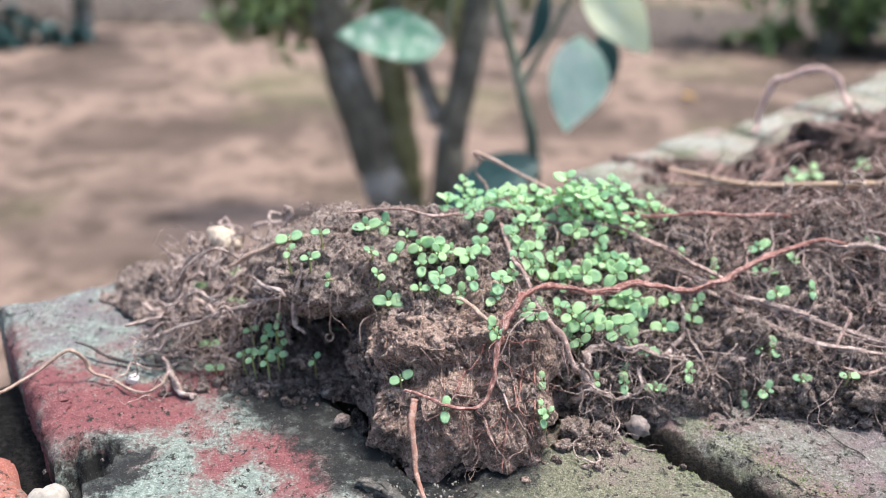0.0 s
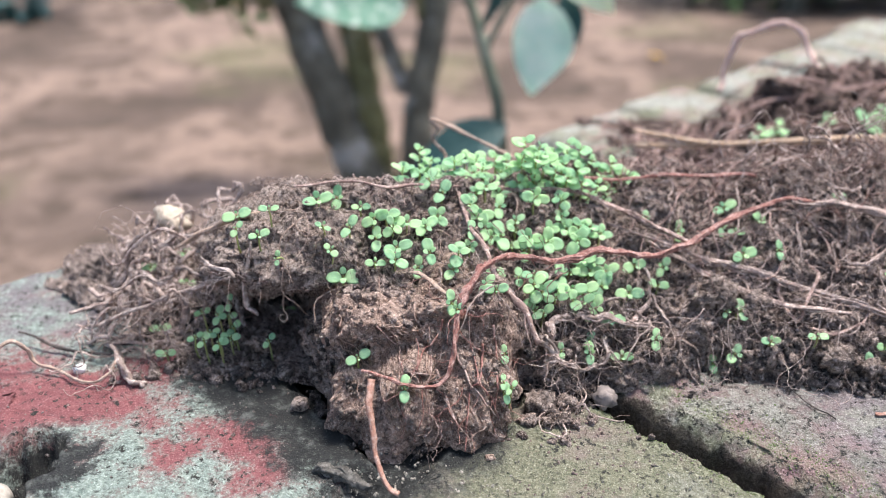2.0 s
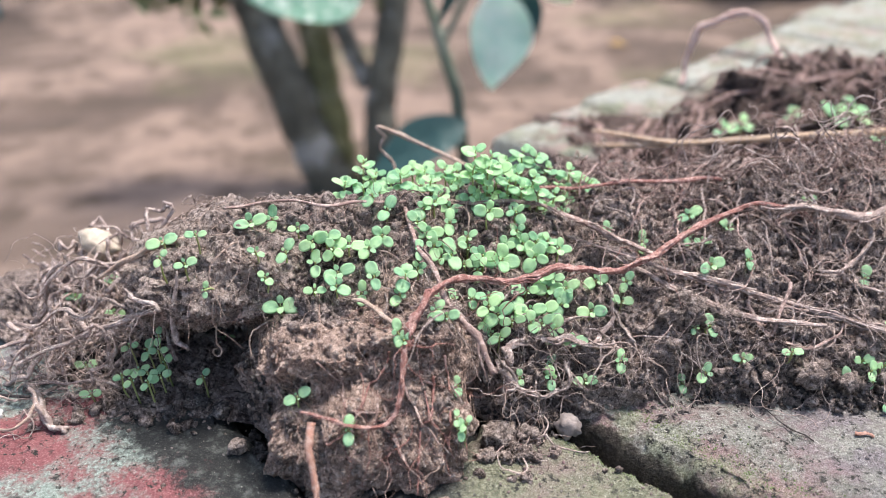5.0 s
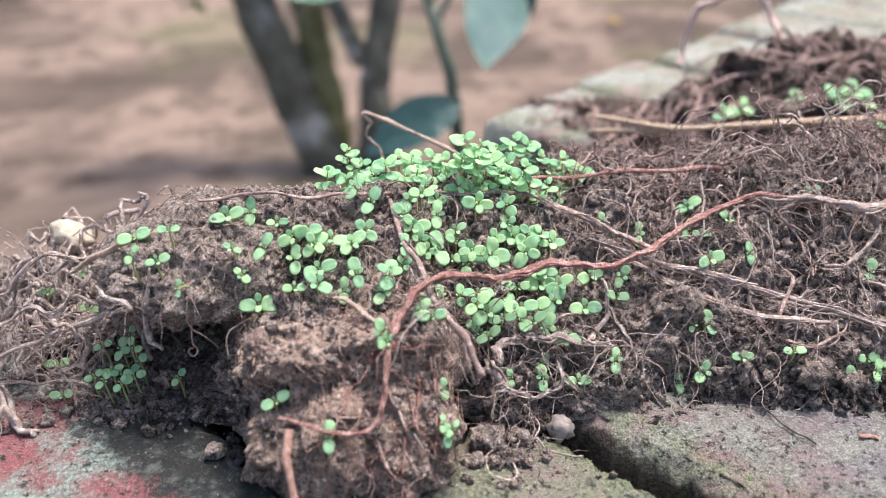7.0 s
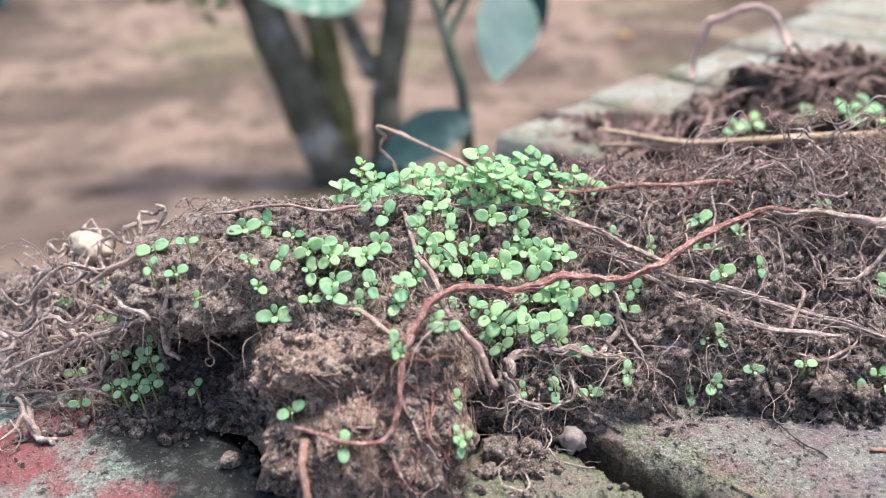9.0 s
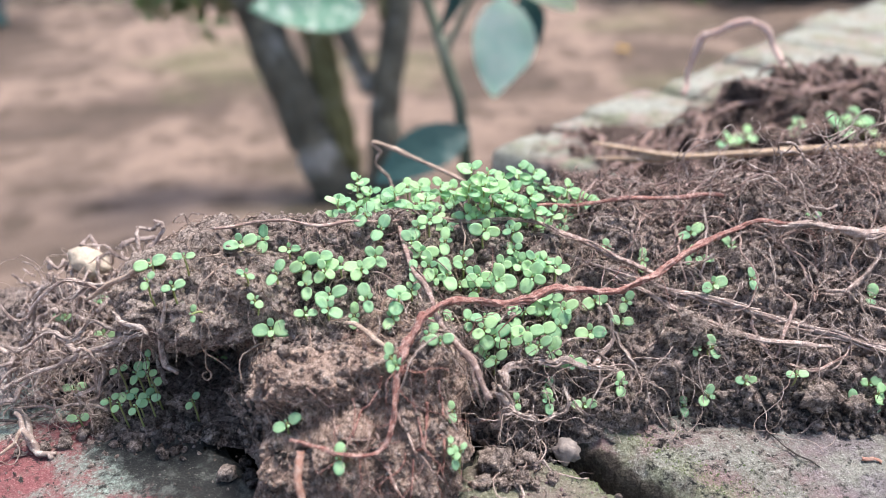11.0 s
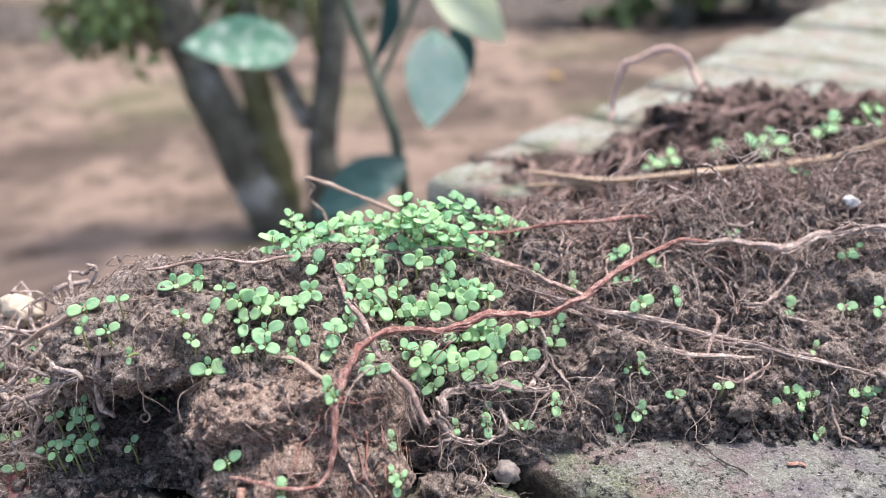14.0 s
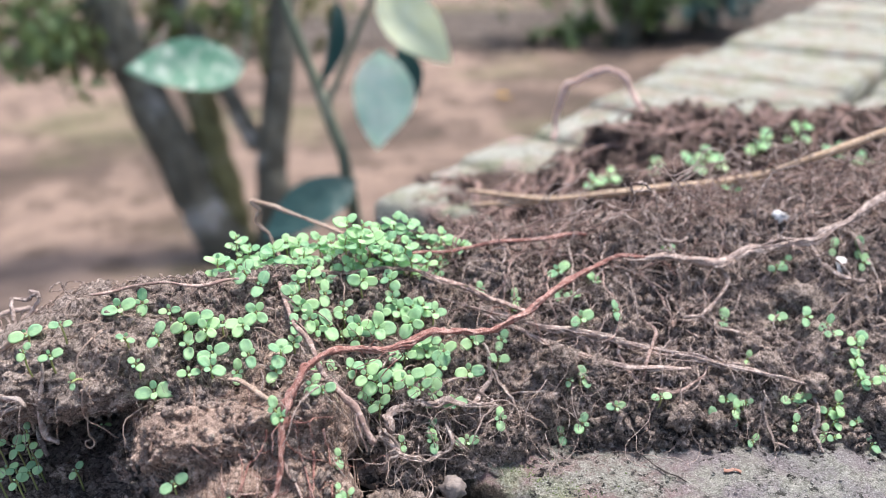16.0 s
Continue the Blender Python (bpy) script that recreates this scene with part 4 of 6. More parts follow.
root("root", with_radius([(0.0898, 0.2675, 0.0175), (0.0772, 0.2669, 0.0226), (0.0688, 0.2665, 0.0236), (0.0595, 0.2645, 0.0255), (0.0543, 0.2630, 0.0250), (0.0516, 0.2600, 0.0220), (0.0488, 0.2580, 0.0188), (0.0515, 0.2560, 0.0160), (0.0495, 0.2550, 0.0113), (0.0453, 0.2560, 0.0092)], 0.0005, 0.0009, 0.0011, 0.0014, 0.0012, 0.0007), ROOT_DRY, "knotted tan root hooked over a soil clod", seed=19, rough=0.3, rootlets=40, wig=0.9, strands=14, loose=2.4)
root("root", with_radius([(0.0481, 0.2600, 0.018), (0.0527, 0.256, 0.016), (0.057, 0.2555, 0.0116), (0.0635, 0.2575, 0.0098), (0.0686, 0.2600, 0.0108), (0.0704, 0.2625, 0.0152), (0.0704, 0.2670, 0.0183)], 0.0008, 0.0007, 0.0006, 0.0004), ROOT_DRY, "curled tan root below the knot", seed=20, rootlets=8, wig=1.0, strands=5, loose=2.2)
root("root", with_radius([(0.0036, 0.262, 0.0446), (0.0093, 0.2579, 0.0434), (0.0149, 0.2536, 0.0412), (0.0194, 0.2497, 0.0387)], 0.0005, 0.0008, 0.0008, 0.0004), ROOT_PALE, "flat tan root along the clod's upper edge", seed=21, flat=0.5, rough=0.2)
root("root", with_radius([(0.0225, 0.358, 0.038), (0.0191, 0.368, 0.044), (0.017, 0.37, 0.0474), (0.0132, 0.37, 0.0522), (0.0151, 0.37, 0.0568), (0.0126, 0.37, 0.0608), (0.0195, 0.37, 0.0588), (0.0282, 0.369, 0.0546), (0.0416, 0.366, 0.0484), (0.0529, 0.360, 0.0430), (0.060, 0.352, 0.038)], 0.0006, 0.0007, 0.0008, 0.0007), ROOT_PALE, "hooked pinkish root standing up behind the seedlings", seed=22, wig=0.25)
root("dry_stalk", with_radius([(0.292, 0.315, 0.098), (0.2666, 0.3241, 0.087), (0.2388, 0.3346, 0.0737), (0.2146, 0.3464, 0.0622), (0.1925, 0.3622, 0.0551), (0.1627, 0.3839, 0.0462), (0.1439, 0.3998, 0.0404), (0.1165, 0.4331, 0.0353)], 0.0016, 0.0017, 0.0019, 0.0016, 0.0010), STRAW, "long straw-coloured dry stalk lying over the roots", "stalk", sides=10, seed=23, rough=0.05, wig=0.1)
root("dry_stalk", with_radius([(0.2000, 0.3560, 0.0560), (0.1792, 0.3726, 0.050), (0.1529, 0.3939, 0.0417), (0.1312, 0.4127, 0.0347), (0.1149, 0.4262, 0.0304)], 0.0007, 0.0015, 0.0016, 0.0009), STRAW, "straw-coloured dry stalk beside another", "stalk", seed=25, rough=0.05, wig=0.1)
root("root", with_radius([(0.2040, 0.560, 0.020), (0.2055, 0.5642, 0.0373), (0.2112, 0.5658, 0.0515), (0.225, 0.5628, 0.0605), (0.2384, 0.5584, 0.0643), (0.248, 0.5524, 0.0559), (0.2517, 0.5363, 0.043), (0.256, 0.525, 0.030)], 0.0016, 0.0021, 0.0021, 0.0016), ROOT_PINK, "arched pinkish root above the far mound", seed=26)
root("root", with_radius([(0.36, 0.478, 0.045), (0.33, 0.488, 0.048), (0.30, 0.482, 0.045), (0.27, 0.492, 0.045), (0.24, 0.486, 0.040), (0.21, 0.495, 0.033), (0.18, 0.488, 0.022)], 0.0007, 0.0011, 0.0011, 0.0007), ROOT_FAR, "reddish root along the top of the far mound", seed=27, rootlets=6)
root("wood_chip", with_radius([(-0.0240, 0.2190, 0.0012), (-0.0190, 0.2160, 0.0016), (-0.0130, 0.2120, 0.0014), (-0.0070, 0.2085, 0.0010)], 0.0012, 0.0019, 0.0016, 0.0008), WOOD_GREY, "weathered grey splinter of wood on the blackened brick", "wood", seed=33, flat=0.45, rough=0.32, wig=0.2, strands=4, loose=1.2)
root("twig", with_radius([(0.1316, 0.2560, 0.0035), (0.1338, 0.2500, 0.0028), (0.1365, 0.2435, 0.0028), (0.1390, 0.2395, 0.0034), (0.1412, 0.2372, 0.0026)], 0.0002, 0.00028, 0.0002), TWIG_DARK, "thin black twig bent on the mossy brick", "twig", seed=34, wig=0.3)
root("twig", with_radius([(0.1553, 0.2390, 0.0030), (0.1578, 0.2386, 0.0034), (0.1602, 0.2380, 0.0030)], 0.0007, 0.0004, 0.0005), ROOT_STUB, "tiny reddish twig on the mossy brick", "twig", seed=35, wig=0.2)
root("rootlet_ring", with_radius([(-0.0384, 0.270, 0.0330), (-0.0386, 0.268, 0.0270), (-0.0376, 0.268, 0.0250), (-0.0376, 0.268, 0.0232), (-0.0388, 0.268, 0.0221), (-0.0400, 0.268, 0.0232), (-0.0397, 0.268, 0.0246), (-0.0384, 0.2684, 0.0247)], 0.0003, 0.0003, 0.0002), ROOT_PALE, "tiny pale root loop hanging under the lip", "root", seed=36, wig=0.05)
root("root", with_radius([(0.128, 0.283, 0.028), (0.122, 0.280, 0.020), (0.116, 0.275, 0.018), (0.106, 0.270, 0.020)], 0.0006, 0.0008, 0.0008, 0.0006), ROOT_DRY, "thin root crossing the soil face", seed=32, rootlets=6)

TANGLE_ROOTS_FRONT = (  # way of the root, its thicknesses, fine side roots, strands
    ([(-0.107, 0.281, 0.0139), (-0.0959, 0.281, 0.0176), (-0.0825, 0.281, 0.0243), (-0.072, 0.277, 0.0295), (-0.0648, 0.276, 0.0322), (-0.0538, 0.270, 0.039)], (0.0006, 0.0008, 0.0008, 0.0006), 30, 7),
    ([(-0.0807, 0.278, 0.0247), (-0.0776, 0.277, 0.0295), (-0.0749, 0.277, 0.0290), (-0.0743, 0.278, 0.0228), (-0.0766, 0.278, 0.0166), (-0.081, 0.278, 0.013), (-0.0823, 0.278, 0.0072)], (0.0005, 0.0006, 0.0005), 16, 3),
    ([(-0.0916, 0.298, 0.0423), (-0.0974, 0.298, 0.0364), (-0.1016, 0.298, 0.025), (-0.1076, 0.298, 0.0155), (-0.109, 0.300, 0.006)], (0.0006, 0.0008, 0.0006), 8, 2),
    ([(-0.0888, 0.294, 0.0352), (-0.0937, 0.294, 0.0324), (-0.0968, 0.294, 0.0262), (-0.0955, 0.294, 0.0149), (-0.094, 0.292, 0.006)], (0.0006, 0.0007, 0.0005), 8, 2),
)
TANGLE_ROOTS_CURLED = (
    ([(-0.0912, 0.302, 0.0402), (-0.0889, 0.301, 0.0339), (-0.0824, 0.302, 0.0378), (-0.0753, 0.302, 0.0375), (-0.0661, 0.302, 0.043)], (0.0005, 0.0006, 0.0005), 8, 2),
    ([(-0.0913, 0.284, 0.0238), (-0.0926, 0.284, 0.0132), (-0.0926, 0.283, 0.0045), (-0.091, 0.276, 0.0022)], (0.0005, 0.0006, 0.0004), 8, 2),
    ([(-0.1061, 0.286, 0.0263), (-0.0995, 0.286, 0.025), (-0.0897, 0.286, 0.0308), (-0.0835, 0.286, 0.0274), (-0.0755, 0.286, 0.0332), (-0.0692, 0.286, 0.0299)], (0.0004, 0.0006, 0.0004), 14, 3),
    ([(-0.1061, 0.292, 0.0361), (-0.1002, 0.292, 0.0317), (-0.0924, 0.292, 0.0396), (-0.0819, 0.293, 0.0452), (-0.0753, 0.294, 0.0389)], (0.0004, 0.0006, 0.0004), 10, 2),
)
TANGLE_ROOTS_LOW = (
    ([(-0.1081, 0.286, 0.0030), (-0.1003, 0.2765, 0.0017), (-0.0942, 0.2662, 0.0017), (-0.0898, 0.2632, 0.0014), (-0.0854, 0.2626, 0.0012)], (0.0007, 0.0009, 0.0006), 0, 2),
    ([(-0.1049, 0.2828, 0.004), (-0.0917, 0.281, 0.006), (-0.0845, 0.280, 0.007), (-0.0742, 0.279, 0.006)], (0.0004, 0.0006, 0.0004), 12, 2),
    ([(-0.0685, 0.283, 0.0405), (-0.0627, 0.2734, 0.0410), (-0.0579, 0.2674, 0.0415), (-0.0524, 0.2654, 0.0430)], (0.0006, 0.0007, 0.0005), 6, 2),
)
for k, (way, thick, fine, loose_ends) in enumerate(TANGLE_ROOTS_FRONT + TANGLE_ROOTS_CURLED + TANGLE_ROOTS_LOW):
    root("root", with_radius(way, *thick), (ROOT_GREY, ROOT_DRY)[k % 2], "crooked grey-brown root in the dry tangle", seed=500 + k, rough=0.26, wig=0.9, rootlets=fine, strands=loose_ends, loose=2.2)
FACE_ROOTS_KNOT = (
    ([(0.0868, 0.2850, 0.0338), (0.0876, 0.2810, 0.0285), (0.0873, 0.2780, 0.0240), (0.0844, 0.2727, 0.0222), (0.0788, 0.2665, 0.0222)], (0.0004, 0.0006, 0.0005), 14, 3),
    ([(0.0888, 0.2800, 0.0275), (0.0904, 0.2768, 0.0240), (0.0911, 0.2706, 0.0228), (0.0925, 0.2673, 0.0186), (0.0904, 0.2635, 0.0158)], (0.0005, 0.0008, 0.0005), 18, 5),
    ([(0.1766, 0.3025, 0.0480), (0.1822, 0.2987, 0.0413), (0.1762, 0.2905, 0.0366), (0.1675, 0.2861, 0.0348), (0.1598, 0.2824, 0.0352)], (0.0009, 0.0008, 0.0007, 0.0004), 20, 5),
    ([(0.1575, 0.3035, 0.0486), (0.1509, 0.3043, 0.0445), (0.1553, 0.2982, 0.0390), (0.1568, 0.2899, 0.0345), (0.1539, 0.2796, 0.0323)], (0.0005, 0.0005, 0.0004), 10, 1),
)
FACE_ROOTS_WIRY = (
    ([(0.1439, 0.2862, 0.0356), (0.1479, 0.2812, 0.0315), (0.1406, 0.2712, 0.0263), (0.1368, 0.2681, 0.0215), (0.1339, 0.2755, 0.0247), (0.1331, 0.2793, 0.0294)], (0.0004, 0.0005, 0.0004), 8, 1),
    ([(0.1762, 0.2566, 0.0169), (0.1762, 0.2532, 0.0101), (0.1768, 0.2471, 0.0058), (0.1798, 0.2435, 0.0050)], (0.0006, 0.0006, 0.0003), 14, 3),
    ([(0.1946, 0.2555, 0.0172), (0.193, 0.2489, 0.0127), (0.1909, 0.2458, 0.0072), (0.191, 0.242, 0.0027)], (0.0006, 0.0007, 0.0004), 22, 5),
    ([(0.2368, 0.3067, 0.0540), (0.2364, 0.2947, 0.0468), (0.2365, 0.2861, 0.0413), (0.2331, 0.277, 0.0395)], (0.0007, 0.0006, 0.0004), 12, 3),
)
FACE_ROOTS_FOOT = (
    ([(0.2199, 0.3053, 0.0486), (0.2173, 0.2936, 0.0468), (0.2221, 0.2859, 0.0433), (0.2317, 0.2861, 0.0418)], (0.0006, 0.0007, 0.0005), 12, 2),
    ([(0.1414, 0.2636, 0.0207), (0.1486, 0.2614, 0.020), (0.1575, 0.2653, 0.0213), (0.1626, 0.2699, 0.0236)], (0.0004, 0.0004, 0.0004), 8, 1),
)
for k, (way, thick, fine, loose_ends) in enumerate(FACE_ROOTS_KNOT + FACE_ROOTS_WIRY + FACE_ROOTS_FOOT):
    root("root", with_radius(way, *thick), (ROOT_DRY, ROOT_RUST)[k in (3, 4, 9)], "thin wiry root hanging down the soil face", seed=540 + k, rough=0.28, wig=0.9, rootlets=fine, strands=loose_ends, loose=2.2)


# ---- root mats: what nobody could count ----
def in_gap(x, y, z=0.0):
    """Over the open joint between the two mossy bricks."""
    q = np.array((x, y)) - WO
    u, w = float(q @ WU), float(q @ WW)
    return 0.051 < u < 0.076 and w > 0.040 and z < 0.010


def wander(r, start, heading, n, step, turn, rad, lift=0.02, floor=None, sag=0.0):
    """A root that curls on its way, kept between the floor and a height above it."""
    p, d, out = np.array(start, float), np.array(heading, float), []
    d /= np.linalg.norm(d) + 1e-9
    curl = r.normal(size=3) * turn * 0.4
    for j in range(n):
        out.append((*p, rad * (1 - 0.7 * j / n)))
        curl = curl * 0.66 + r.normal(size=3) * turn * 0.5
        d = d + curl
        d[2] -= sag
        d /= np.linalg.norm(d)
        p = p + d * step
        if floor is not None:
            h = floor(p[0], p[1]) + rad * 0.6
            if (0.030 < p[0] < 0.044 and p[1] < 0.262 and p[2] < 0.022) or p[2] < h - 0.006 or p[0] < -0.118 or in_gap(p[0], p[1], p[2]) or (-0.080 < p[0] < -0.056 and p[1] < 0.288 and p[2] < 0.016) or (p[0] > -0.054 and p[0] < -0.026 and p[1] < 0.292 and p[2] < 0.026):
                break
            if p[2] < h:
                p[2] = h
                d[2], curl[2] = abs(d[2]) * 0.25, 0.0
            elif p[2] > h + lift:
                p[2] -= min(0.0008, p[2] - h - lift)
                d[2], curl[2] = -abs(d[2]), -abs(curl[2])
    return np.array(out)


def earth(x, y):
    return drop_on(x, y)[0]


def bank_only(x, y):
    hits = [tree_.ray_cast(Vector((x, y, 0.2)), Vector((0, 0, -1)))[0] for tree_ in (TOPS[0], TOPS[4])]
    return max([0.0] + [hit.z for hit in hits if hit is not None])


def mat_of_roots(name, count, box, lens, radii, seed, mat, label, lift=0.012, turn=0.5, along=(1, 0, 0), sides=4, floor=earth, sag=0.02):
    r = np.random.default_rng(seed)
    b = Bundle()
    x0, x1, y0, y1 = box
    for _ in range(count):
        x, y = r.uniform(x0, x1), r.uniform(y0, y1)
        if 0.05 < x < 0.175 and 0.352 < y < 0.42:
            continue
        h = floor(x, y)
        z = h + r.uniform(0, 1) ** 2 * lift
        d = r.normal(size=3) * (1, 1, 0.35) + np.array(along) * r.choice((-1, 1)) * 1.2
        n = int(r.integers(*lens) * 1.3)
        rad = radii[0] + (radii[1] - radii[0]) * r.uniform() ** 2.6
        line = wander(r, (x, y, z), d, n, 0.0013 + rad * 1.0, turn, rad, lift, floor, sag)
        if len(line) > 4:
            b.add(*(tube_arrays(line, 6, 0.14, r, 0.8) if rad > 0.0004 else tube_arrays(line, sides if rad > 0.00025 else 3)))
    return tagged(mesh_part(name, b.mesh(name), mat), label, "roots", kind="stuff")


mat_of_roots("root_tangle", 120, (-0.120, -0.056, 0.288, 0.338), (20, 46), (0.00034, 0.0012), 40, ROOT_DRY, "tangle of curly dry roots at the end of the soil", 0.017, 1.3, (0.7, -0.3, 0), 5, bank_only)
mat_of_roots("root_tangle", 30, (-0.112, -0.058, 0.276, 0.315), (14, 34), (0.00014, 0.0005), 41, ROOT_FINE, "fine brown roots spilling on to the brick", 0.018, 1.2, (0.6, -0.5, 0), 4, bank_only)
mat_of_roots("root_mat", 700, (0.085, 0.330, 0.312, 0.400), (16, 44), (0.00014, 0.0006), 42, ROOT_RUST, "springy mat of reddish brown roots on the ridge", 0.009, 0.42, (1, 0.1, 0), 4)
mat_of_roots("root_mat", 200, (0.120, 0.330, 0.308, 0.345), (14, 34), (0.00016, 0.0006), 47, ROOT_DRY, "wiry dry roots standing up from the ridge", 0.026, 0.55, (1, -0.1, 0.3), 4)
mat_of_roots("root_mat", 150, (0.095, 0.320, 0.262, 0.325), (14, 36), (0.00012, 0.0007), 43, ROOT_DRY, "dry roots hanging over the soil face", 0.005, 0.45, (1, -0.25, -0.2), 4)
mat_of_roots("root_mat", 300, (-0.055, 0.120, 0.262, 0.330), (10, 30), (0.00012, 0.0004), 44, ROOT_FINE, "fine rootlets matted into the soil", 0.0018, 0.5, (1, 0, 0), 3)
mat_of_roots("root_mat", 420, (0.13, 0.55, 0.432, 0.540), (14, 34), (0.0005, 0.0016), 45, ROOT_FAR, "coarse roots woven through the far mound", 0.006, 0.35, (1, 0.15, 0), 4)
mat_of_roots("root_mat", 150, (0.02, 0.09, 0.240, 0.275), (12, 30), (0.00012, 0.0005), 46, ROOT_DRY, "dry roots knotted below the seedlings", 0.004, 0.55, (1, -0.3, 0), 4)
mat_of_roots("root_mat", 70, (0.09, 0.20, 0.256, 0.274), (12, 28), (0.00012, 0.0004), 48, ROOT_DRY, "thin roots along the foot of the bank", 0.007, 0.6, (1, -0.2, 0), 4)


def face_hit(x, z, y0=0.12):
    best = None
    for tree_ in TOPS[:3]:
        hit, nrm, _, _ = tree_.ray_cast(Vector((x, y0, z)), Vector((0, 1, 0)))
        if hit is not None and (best is None or hit.y < best.y):
            best = hit
    return best


def clod_fibres():
    r = np.random.default_rng(50)
    b = Bundle()
    for _ in range(190):
        x, z = r.uniform(-0.022, 0.034), r.uniform(0.002, 0.040)
        a = r.uniform(-2.6, -0.5)
        n = int(r.integers(7, 20))
        rad = 0.00008 + 0.00030 * r.uniform() ** 3
        pts = []
        for j in range(n):
            hit = face_hit(x, z)
            if hit is None or hit.y > 0.30:
                break
            pts.append((x, hit.y - rad * 0.6 - 0.0006 * r.uniform(), z, rad * (1 - 0.6 * j / n)))
            a += r.normal() * 0.45
            x, z = x + math.cos(a) * 0.0015, max(0.0008, z + math.sin(a) * 0.0015)
        if len(pts) > 4:
            b.add(*tube_arrays(np.array(pts), 3))
    return b.mesh("root_fibres")


tagged(mesh_part("root_fibres", clod_fibres(), root_material("fibre_tan", (0.22, 0.14, 0.11), (0.42, 0.29, 0.235), (0.58, 0.44, 0.365))), "felt of fine tan root fibres on the clod", "roots", kind="stuff")


def face_crumbs(count, seed):
    """Grains of earth that cling to the steep front of the clod and of the lip."""
    r = np.random.default_rng(seed)
    shapes = [lump_arrays(r, (1, r.uniform(0.6, 1), r.uniform(0.5, 0.9)), 1, 0.42) for _ in range(10)]
    b = Bundle()
    for _ in range(count):
        hit = face_hit(r.uniform(-0.062, 0.036), r.uniform(0.003, 0.058))
        if hit is None or hit.y > 0.30:
            continue
        v, f = shapes[r.integers(len(shapes))]
        s = 0.00018 + 0.0009 * r.uniform() ** 3
        b.add(turn_arrays(v * s, *r.uniform(0, 6.28, 3)) + np.array(hit) + (0, -s * 0.2, 0), f)
    return b.mesh("soil_crumbs")


tagged(mesh_part("soil_crumbs", face_crumbs(2600, 51), SOIL_CRUST), "fine brown grains clinging to the soil face", "soil", kind="stuff")


def draped(x, z, n, heading, seed, mat, label, rad=0.0005):
    """A root that hangs down the front of the clod."""
    r = np.random.default_rng(seed)
    pts, a = [], heading
    for j in range(n):
        hit = face_hit(x, z)
        if hit is None or hit.y > 0.29:
            break
        pts.append((x, hit.y - rad * 1.1 - 0.0012 * abs(math.sin(j * 0.5 + seed)), z, rad * (1 - 0.5 * j / n)))
        a += r.normal() * 0.22 + (heading - a) * 0.08
        x, z = x + math.cos(a) * 0.0022, max(0.0012, z + math.sin(a) * 0.0022)
    if len(pts) > 5:
        root("root", pts, mat, label, sides=6, steps=3, seed=seed, rootlets=3, wig=0.25)


for k, (x, z, n, a) in enumerate(((0.006, 0.030, 13, -1.1), (0.010, 0.034, 15, -1.4), (0.014, 0.036, 14, -1.7), (0.018, 0.028, 12, -1.25), (0.022, 0.036, 15, -1.5), (0.000, 0.026, 11, -0.5), (0.026, 0.030, 14, -1.75), (0.012, 0.022, 10, -1.2), (0.020, 0.020, 9, -1.6), (-0.006, 0.036, 10, -0.7), (0.030, 0.034, 12, -1.4))):
    draped(x, z, n, a, 400 + k, (ROOT_RED, ROOT_RUST)[k % 2], "thin reddish root draped down the clod", 0.00025 + 0.00008 * (k % 4))


# ---- crumbs, lumps and pebbles ----
def crumbs(name, count, place, sizes, seed, mat, label, low=False):
    r = np.random.default_rng(seed)
    shapes = [lump_arrays(r, (1, r.uniform(0.6, 1), r.uniform(0.5, 0.8)), 2, 0.36) for _ in range(14)]
    b = Bundle()
    for _ in range(count):
        x, y = place(r)
        s = sizes[0] + (sizes[1] - sizes[0]) * r.uniform() ** 2.5
        v, f = shapes[r.integers(len(shapes))]
        if in_gap(x, y) or (0.031 < x < 0.043 and y > 0.232 and y < 0.262) or (-0.034 < x < 0.026 and y < 0.236 and r.uniform() < 0.85 and low):
            continue
        h = (bank_only if low else earth)(x, y)
        b.add(turn_arrays(v * s, *r.uniform(0, 6.28, 3)) + np.array((x, y, h + s * 0.45)), f)
    return tagged(mesh_part(name, b.mesh(name), mat), label, "soil", kind="stuff")


def along_foot(r):
    x = r.uniform(-0.10, 0.30)
    yf = float(np.interp(x, SX, FOOT))
    return x, yf - (0.003 if x < 0.1 else 0.001) + r.normal() * 0.003


def on_bank(r):
    x = r.uniform(-0.07, 0.30)
    if x < 0.04 and r.uniform() < 0.75:
        x += 0.11
    return x, float(np.interp(x, SX, FOOT)) + r.uniform(0.0, 0.085) ** 1.0


def in_hollow(r):
    x, y = -0.056 + r.normal() * 0.015, 0.274 + r.normal() * 0.007
    return (x, y) if x < -0.046 or y < 0.268 else (x - 0.02, y)


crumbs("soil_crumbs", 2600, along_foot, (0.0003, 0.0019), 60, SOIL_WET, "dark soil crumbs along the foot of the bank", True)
crumbs("soil_crumbs", 1700, on_bank, (0.0004, 0.0026), 61, SOIL, "loose brown crumbs on the bank")
crumbs("soil_crumbs", 240, in_hollow, (0.0005, 0.0026), 62, SOIL, "dark crumbs spilling from the hollow", True)
crumbs("soil_crumbs", 150, lambda r: (0.040 + r.normal() * 0.018, 0.242 + r.normal() * 0.006), (0.0004, 0.0024), 63, SOIL, "brown crumbs fallen on the bricks")


